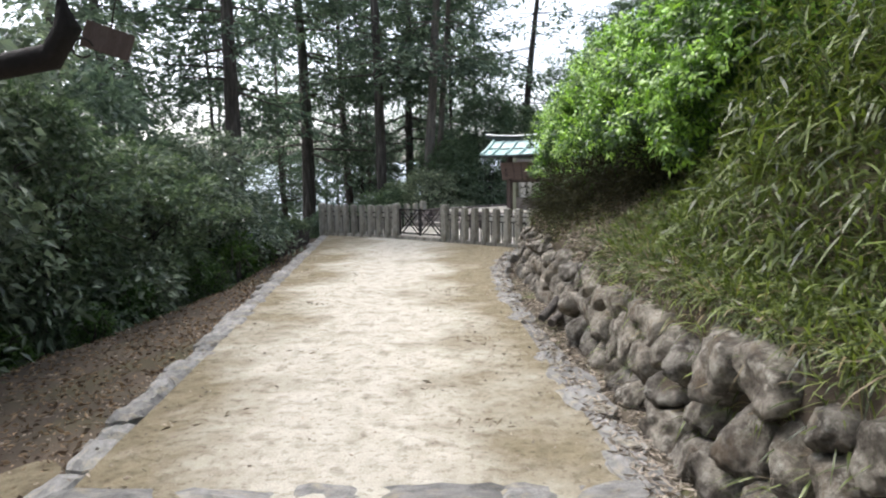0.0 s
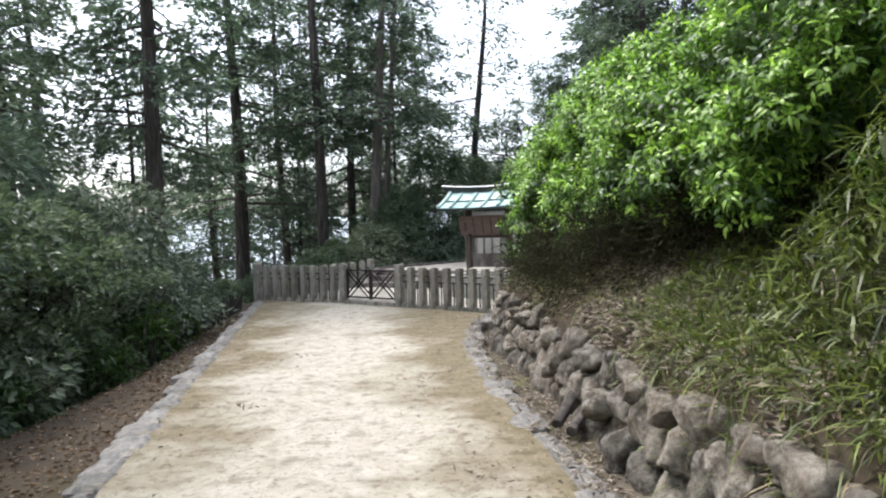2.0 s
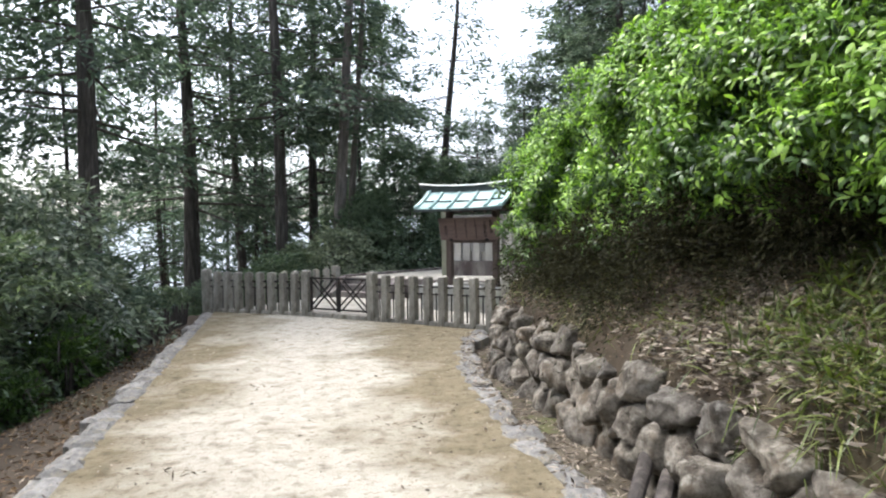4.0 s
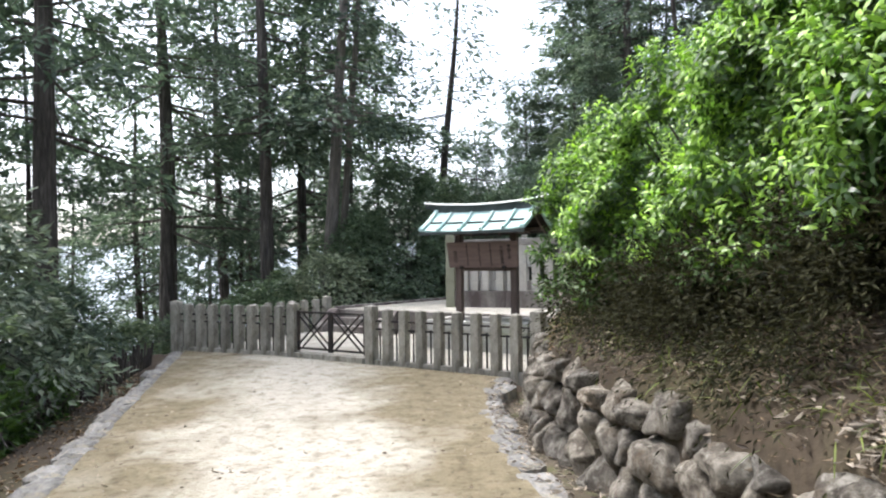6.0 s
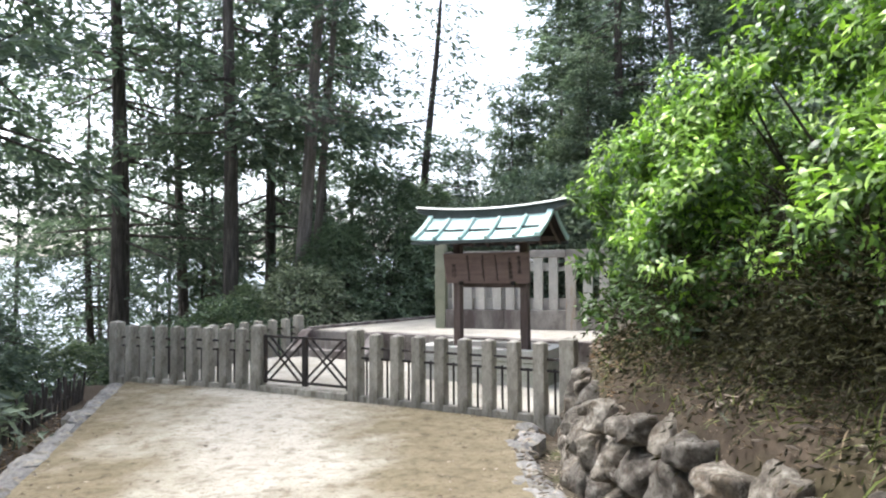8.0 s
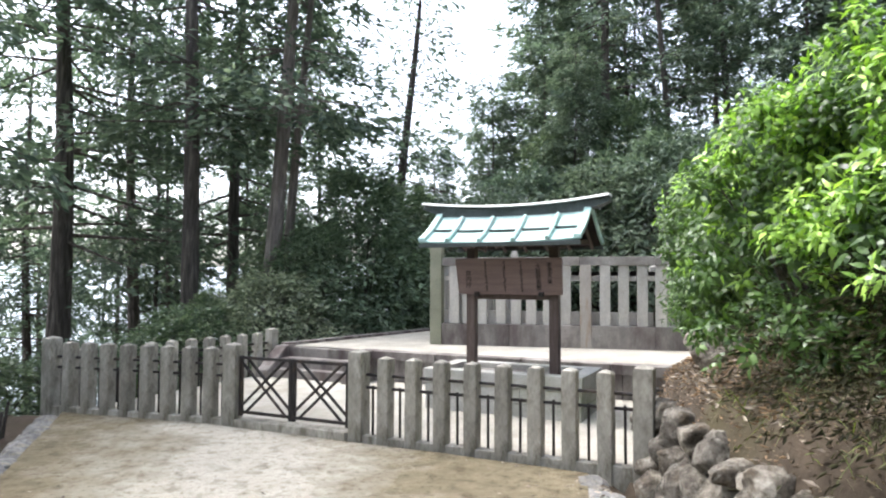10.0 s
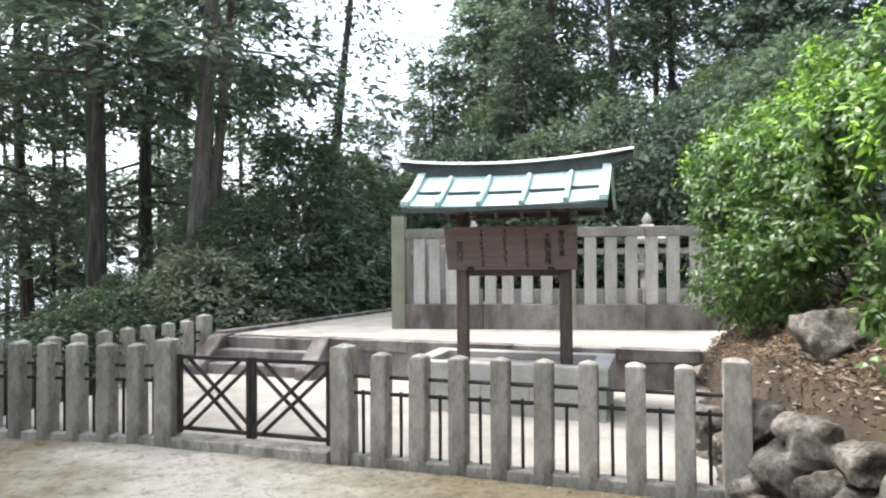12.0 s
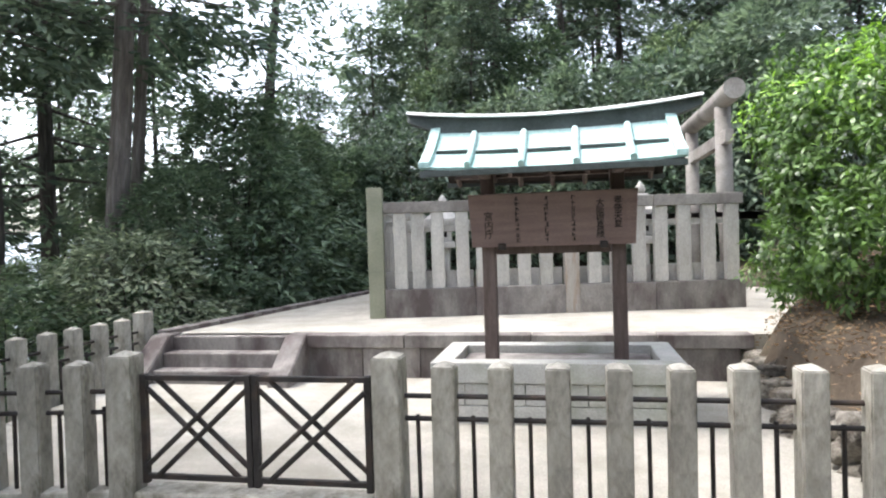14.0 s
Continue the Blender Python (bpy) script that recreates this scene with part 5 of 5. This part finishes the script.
def on_slope():
    y = rg.uniform(1.0, 16.0)
    x = left_edge(y) - 0.15 - rg.uniform(0, 1) ** 1.2 * 3.2
    return x, y, height(x, y)


def on_path():
    y = rg.uniform(1.5, 14.0)
    x0, x1 = left_edge(y), on_line(KERB_LINE, min(y, 13.4))
    x = x0 + (x1 - x0) * rg.choice([rg.uniform(0, 1), rg.uniform(0.0, 0.15), rg.uniform(0.8, 1.0)])
    return x, y, 0.008


litter("bank_litter", 15000, on_bank, 0.068, 0.023, "pale dead bamboo leaves lying thick on the bank")


def under_bush():
    y = rg.uniform(3.0, 13.4)
    x = on_line(WALL_LINE, y) + 0.05 + rg.uniform(0, 1) * 1.2
    return x, y, height(x, y)


litter("bank_crumb", 22000, under_bush, 0.034, 0.013, "small brown leaf crumbs on the bank", BROWN)
litter("mound_litter", 5200, by_yard, 0.045, 0.016, "brown dead leaves on the slope beside the yard", BROWN)
litter("gutter_litter", 4200, in_gutter, 0.07, 0.015, "dead leaves gathered between kerb and wall")
litter("slope_litter", 9000, on_slope, 0.058, 0.024, "brown dead leaves on the lower ground", BROWN)
litter("slope_straw", 2600, on_slope, 0.05, 0.018, "pale dead leaves scattered on the lower ground")
litter("path_litter", 800, on_path, 0.04, 0.014, "scattered dead leaves on the sand", lift=0.004)

def in_clots():
    cx, cy = rg.choice(np.array([(-1.15, 5.6), (0.3, 5.9), (-0.1, 4.6), (-1.6, 7.8), (0.1, 8.6), (-1.3, 10.2), (0.2, 3.9), (-1.5, 4.1)]))
    x, y = cx + rg.normal() * 0.13, cy + rg.normal() * 0.10
    return x, y, 0.006


litter("path_debris", 130, in_clots, 0.065, 0.011, "dark crumbs of bark and dead leaves on the sand", BROWN, 0.004)

# gutter floor
gr = []
for k in range(70):
    y = -5 + k * (18.6 / 69)
    a, b = on_line(KERB_LINE, min(y, 13.4)) + 0.08, on_line(WALL_LINE, y) + 0.12
    gr += [(a + (b - a) * i / 5, y, -0.08 - 0.09 * smooth_step(7, 12, y) + 0.02 * noise.noise((a * 3 + i, y * 3, 0))) for i in range(6)]
gf = np.array([(j * 6 + i, j * 6 + i + 1, (j + 1) * 6 + i + 1, (j + 1) * 6 + i) for j in range(69) for i in range(5)])
tagged(new("gutter", mesh_from("gutter", np.array(gr), gf, GUTTER, True)), "mossy earth gutter at the foot of the boulder wall", "gutter", kind="structure")

# logs by the wall
for k, (a, b) in enumerate((((1.02, 6.75, 0.02), (1.45, 7.35, 0.26)), ((1.10, 6.62, 0.0), (1.40, 7.05, 0.12)))):
    lg = part("log", tube([a, Vector(a).lerp(Vector(b), 0.5) + Vector((0.01, 0, 0.015)), b], [0.045, 0.05, 0.04], 10), BARK)
    tagged(lg, "dark weathered log leaning on the boulder wall", "log", "logs by the wall")

# picket fence on the lower ground
a, b = Vector((-3.45, 16.7)), Vector((-3.75, 11.8))
picket = thing("picket_fence", pose(a.x, a.y, 0), "low dark wooden stake fence beyond the path's edge", "fence")
n = 70
for i in range(n):
    p = a.lerp(b, i / (n - 1)) - a
    z = height(a.x + p.x, a.y + p.y)
    part("stake", rod((p.x, p.y, z - 0.1), (p.x + random.uniform(-0.05, 0.05), p.y + random.uniform(-0.05, 0.05), z + random.uniform(0.25, 0.46)), 0.02, 0.016, 6), BARK, picket)
part("rail", tube([(0, 0, height(a.x, a.y) + 0.15), ((b.x - a.x) / 2, (b.y - a.y) / 2, height((a.x + b.x) / 2, (a.y + b.y) / 2) + 0.14), (b.x - a.x, b.y - a.y, height(b.x, b.y) + 0.15)], [0.016] * 3, 6), BARK, picket)

# small fresh shrubs on the slope
LOW = (stem_mesh(random.Random(3), 6, 0.5, 0.6), shrub_mesh(95, blobs_for(random.Random(9), 14, 0.45, 0.45, 0.7, 0.2), 1500, 0.10, 0.04, DEEPGREEN))
for x, y, s in ((-3.95, 12.2, 1.2), (-4.4, 9.3, 0.9), (-4.3, 7.9, 0.6), (-4.9, 6.1, 0.75), (-5.4, 5.2, 0.6), (-3.75, 13.4, 0.8), (-3.9, 10.9, 0.8), (-5.0, 7.2, 0.8), (-2.5, 20.6, 1.0)):
    t = thing("low_shrub", pose(x, y, height(x, y) - 0.03, 0, 0, random.uniform(0, 360)), "small fresh green shrub on the slope", "shrub", "low shrubs")
    part("branchwork", LOW[0], None, t, m=Matrix.Diagonal((s, s, s, 1)))
    part("crown", LOW[1], None, t, m=Matrix.Diagonal((s, s, s, 1)))

# crooked limb reaching over the path's start, with an old board hung on it
limb_tree = thing("limb_tree", pose(-3.3, 2.9, height(-3.3, 2.9)), "dark tree with a crooked limb beside the path", "tree")
part("trunk", tube([(0, 0, -0.3), (0.02, 0.02, 1.2), (-0.05, 0.0, 2.6), (0.05, 0, 4.5)], [0.16, 0.13, 0.11, 0.07], 12), DARKBARK, limb_tree, smooth=True)
z0 = -height(-3.3, 2.9)
part("limb", tube([(-0.02, 0.02, z0 + 1.98), (0.75, 0.06, z0 + 2.02), (1.3, 0.1, z0 + 2.05), (1.58, 0.1, z0 + 2.10), (1.66, 0.1, z0 + 2.22), (1.62, 0.1, z0 + 2.5), (1.5, 0.1, z0 + 2.9)], [0.075, 0.06, 0.055, 0.06, 0.058, 0.05, 0.035], 10), DARKBARK, limb_tree, smooth=True)
hung = thing("hanging_board", pose(-1.76, 3.6, 2.285, 0, 18, 20), "old brown wooden board hung from a limb by a wire loop", "board")
part("plank", box(-0.12, 0.12, -0.012, 0.012, -0.07, 0.07, 0.004), POSTWOOD, hung)
part("wire_loop", tube([(-0.10 + 0.05 * math.cos(a), -0.02, -0.08 + 0.05 * math.sin(a)) for a in np.linspace(0.5, 5.8, 10)], [0.006] * 10, 6), IRON, hung)
part("cord", tube([(0, 0, 0.06), (-0.02, -0.1, 0.35), (0.02, -0.45, 0.6)], [0.004] * 3, 5), IRON, hung)

# emissive sheet for the bright haze beyond the falling wood: its glow is added
m, nt, b = nodes_of("glowing_haze")
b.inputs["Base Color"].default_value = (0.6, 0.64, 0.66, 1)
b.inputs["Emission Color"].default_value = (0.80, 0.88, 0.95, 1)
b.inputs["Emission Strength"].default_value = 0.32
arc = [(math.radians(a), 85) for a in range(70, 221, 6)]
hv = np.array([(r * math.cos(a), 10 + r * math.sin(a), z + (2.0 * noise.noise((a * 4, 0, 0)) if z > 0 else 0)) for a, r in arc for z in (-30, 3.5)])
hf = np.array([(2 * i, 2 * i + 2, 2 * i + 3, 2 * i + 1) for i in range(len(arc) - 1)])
tagged(new("backdrop", mesh_from("backdrop", hv, hf, m)), "glowing backdrop sheet for the pale hazy valley beyond the trees", "distance", kind="structure")

# sand spilled over the kerb
bm = bmesh.new()
ring = []
for r, dz in ((0.02, 0.03), (0.16, 0.025), (0.30, 0.012), (0.42, -0.02)):
    ring.append([bm.verts.new((-2.55 + math.cos(a) * r * (0.8 + 0.25 * noise.noise((a, 1, 0))), 3.45 + math.sin(a) * r * 1.3, height(-2.55 + math.cos(a) * r, 3.45 + math.sin(a) * r * 1.3) + dz)) for a in (2 * math.pi * k / 18 for k in range(18))])
for r0, r1 in zip(ring, ring[1:]):
    for k in range(18):
        bm.faces.new((r0[k], r0[(k + 1) % 18], r1[(k + 1) % 18], r1[k]))
bm.faces.new(ring[0])
bmesh.ops.recalc_face_normals(bm, faces=bm.faces)
tagged(part("sand_spill", bm, SAND, smooth=True), "pale sand spilled over the kerb onto the soil", "sand", kind="structure")
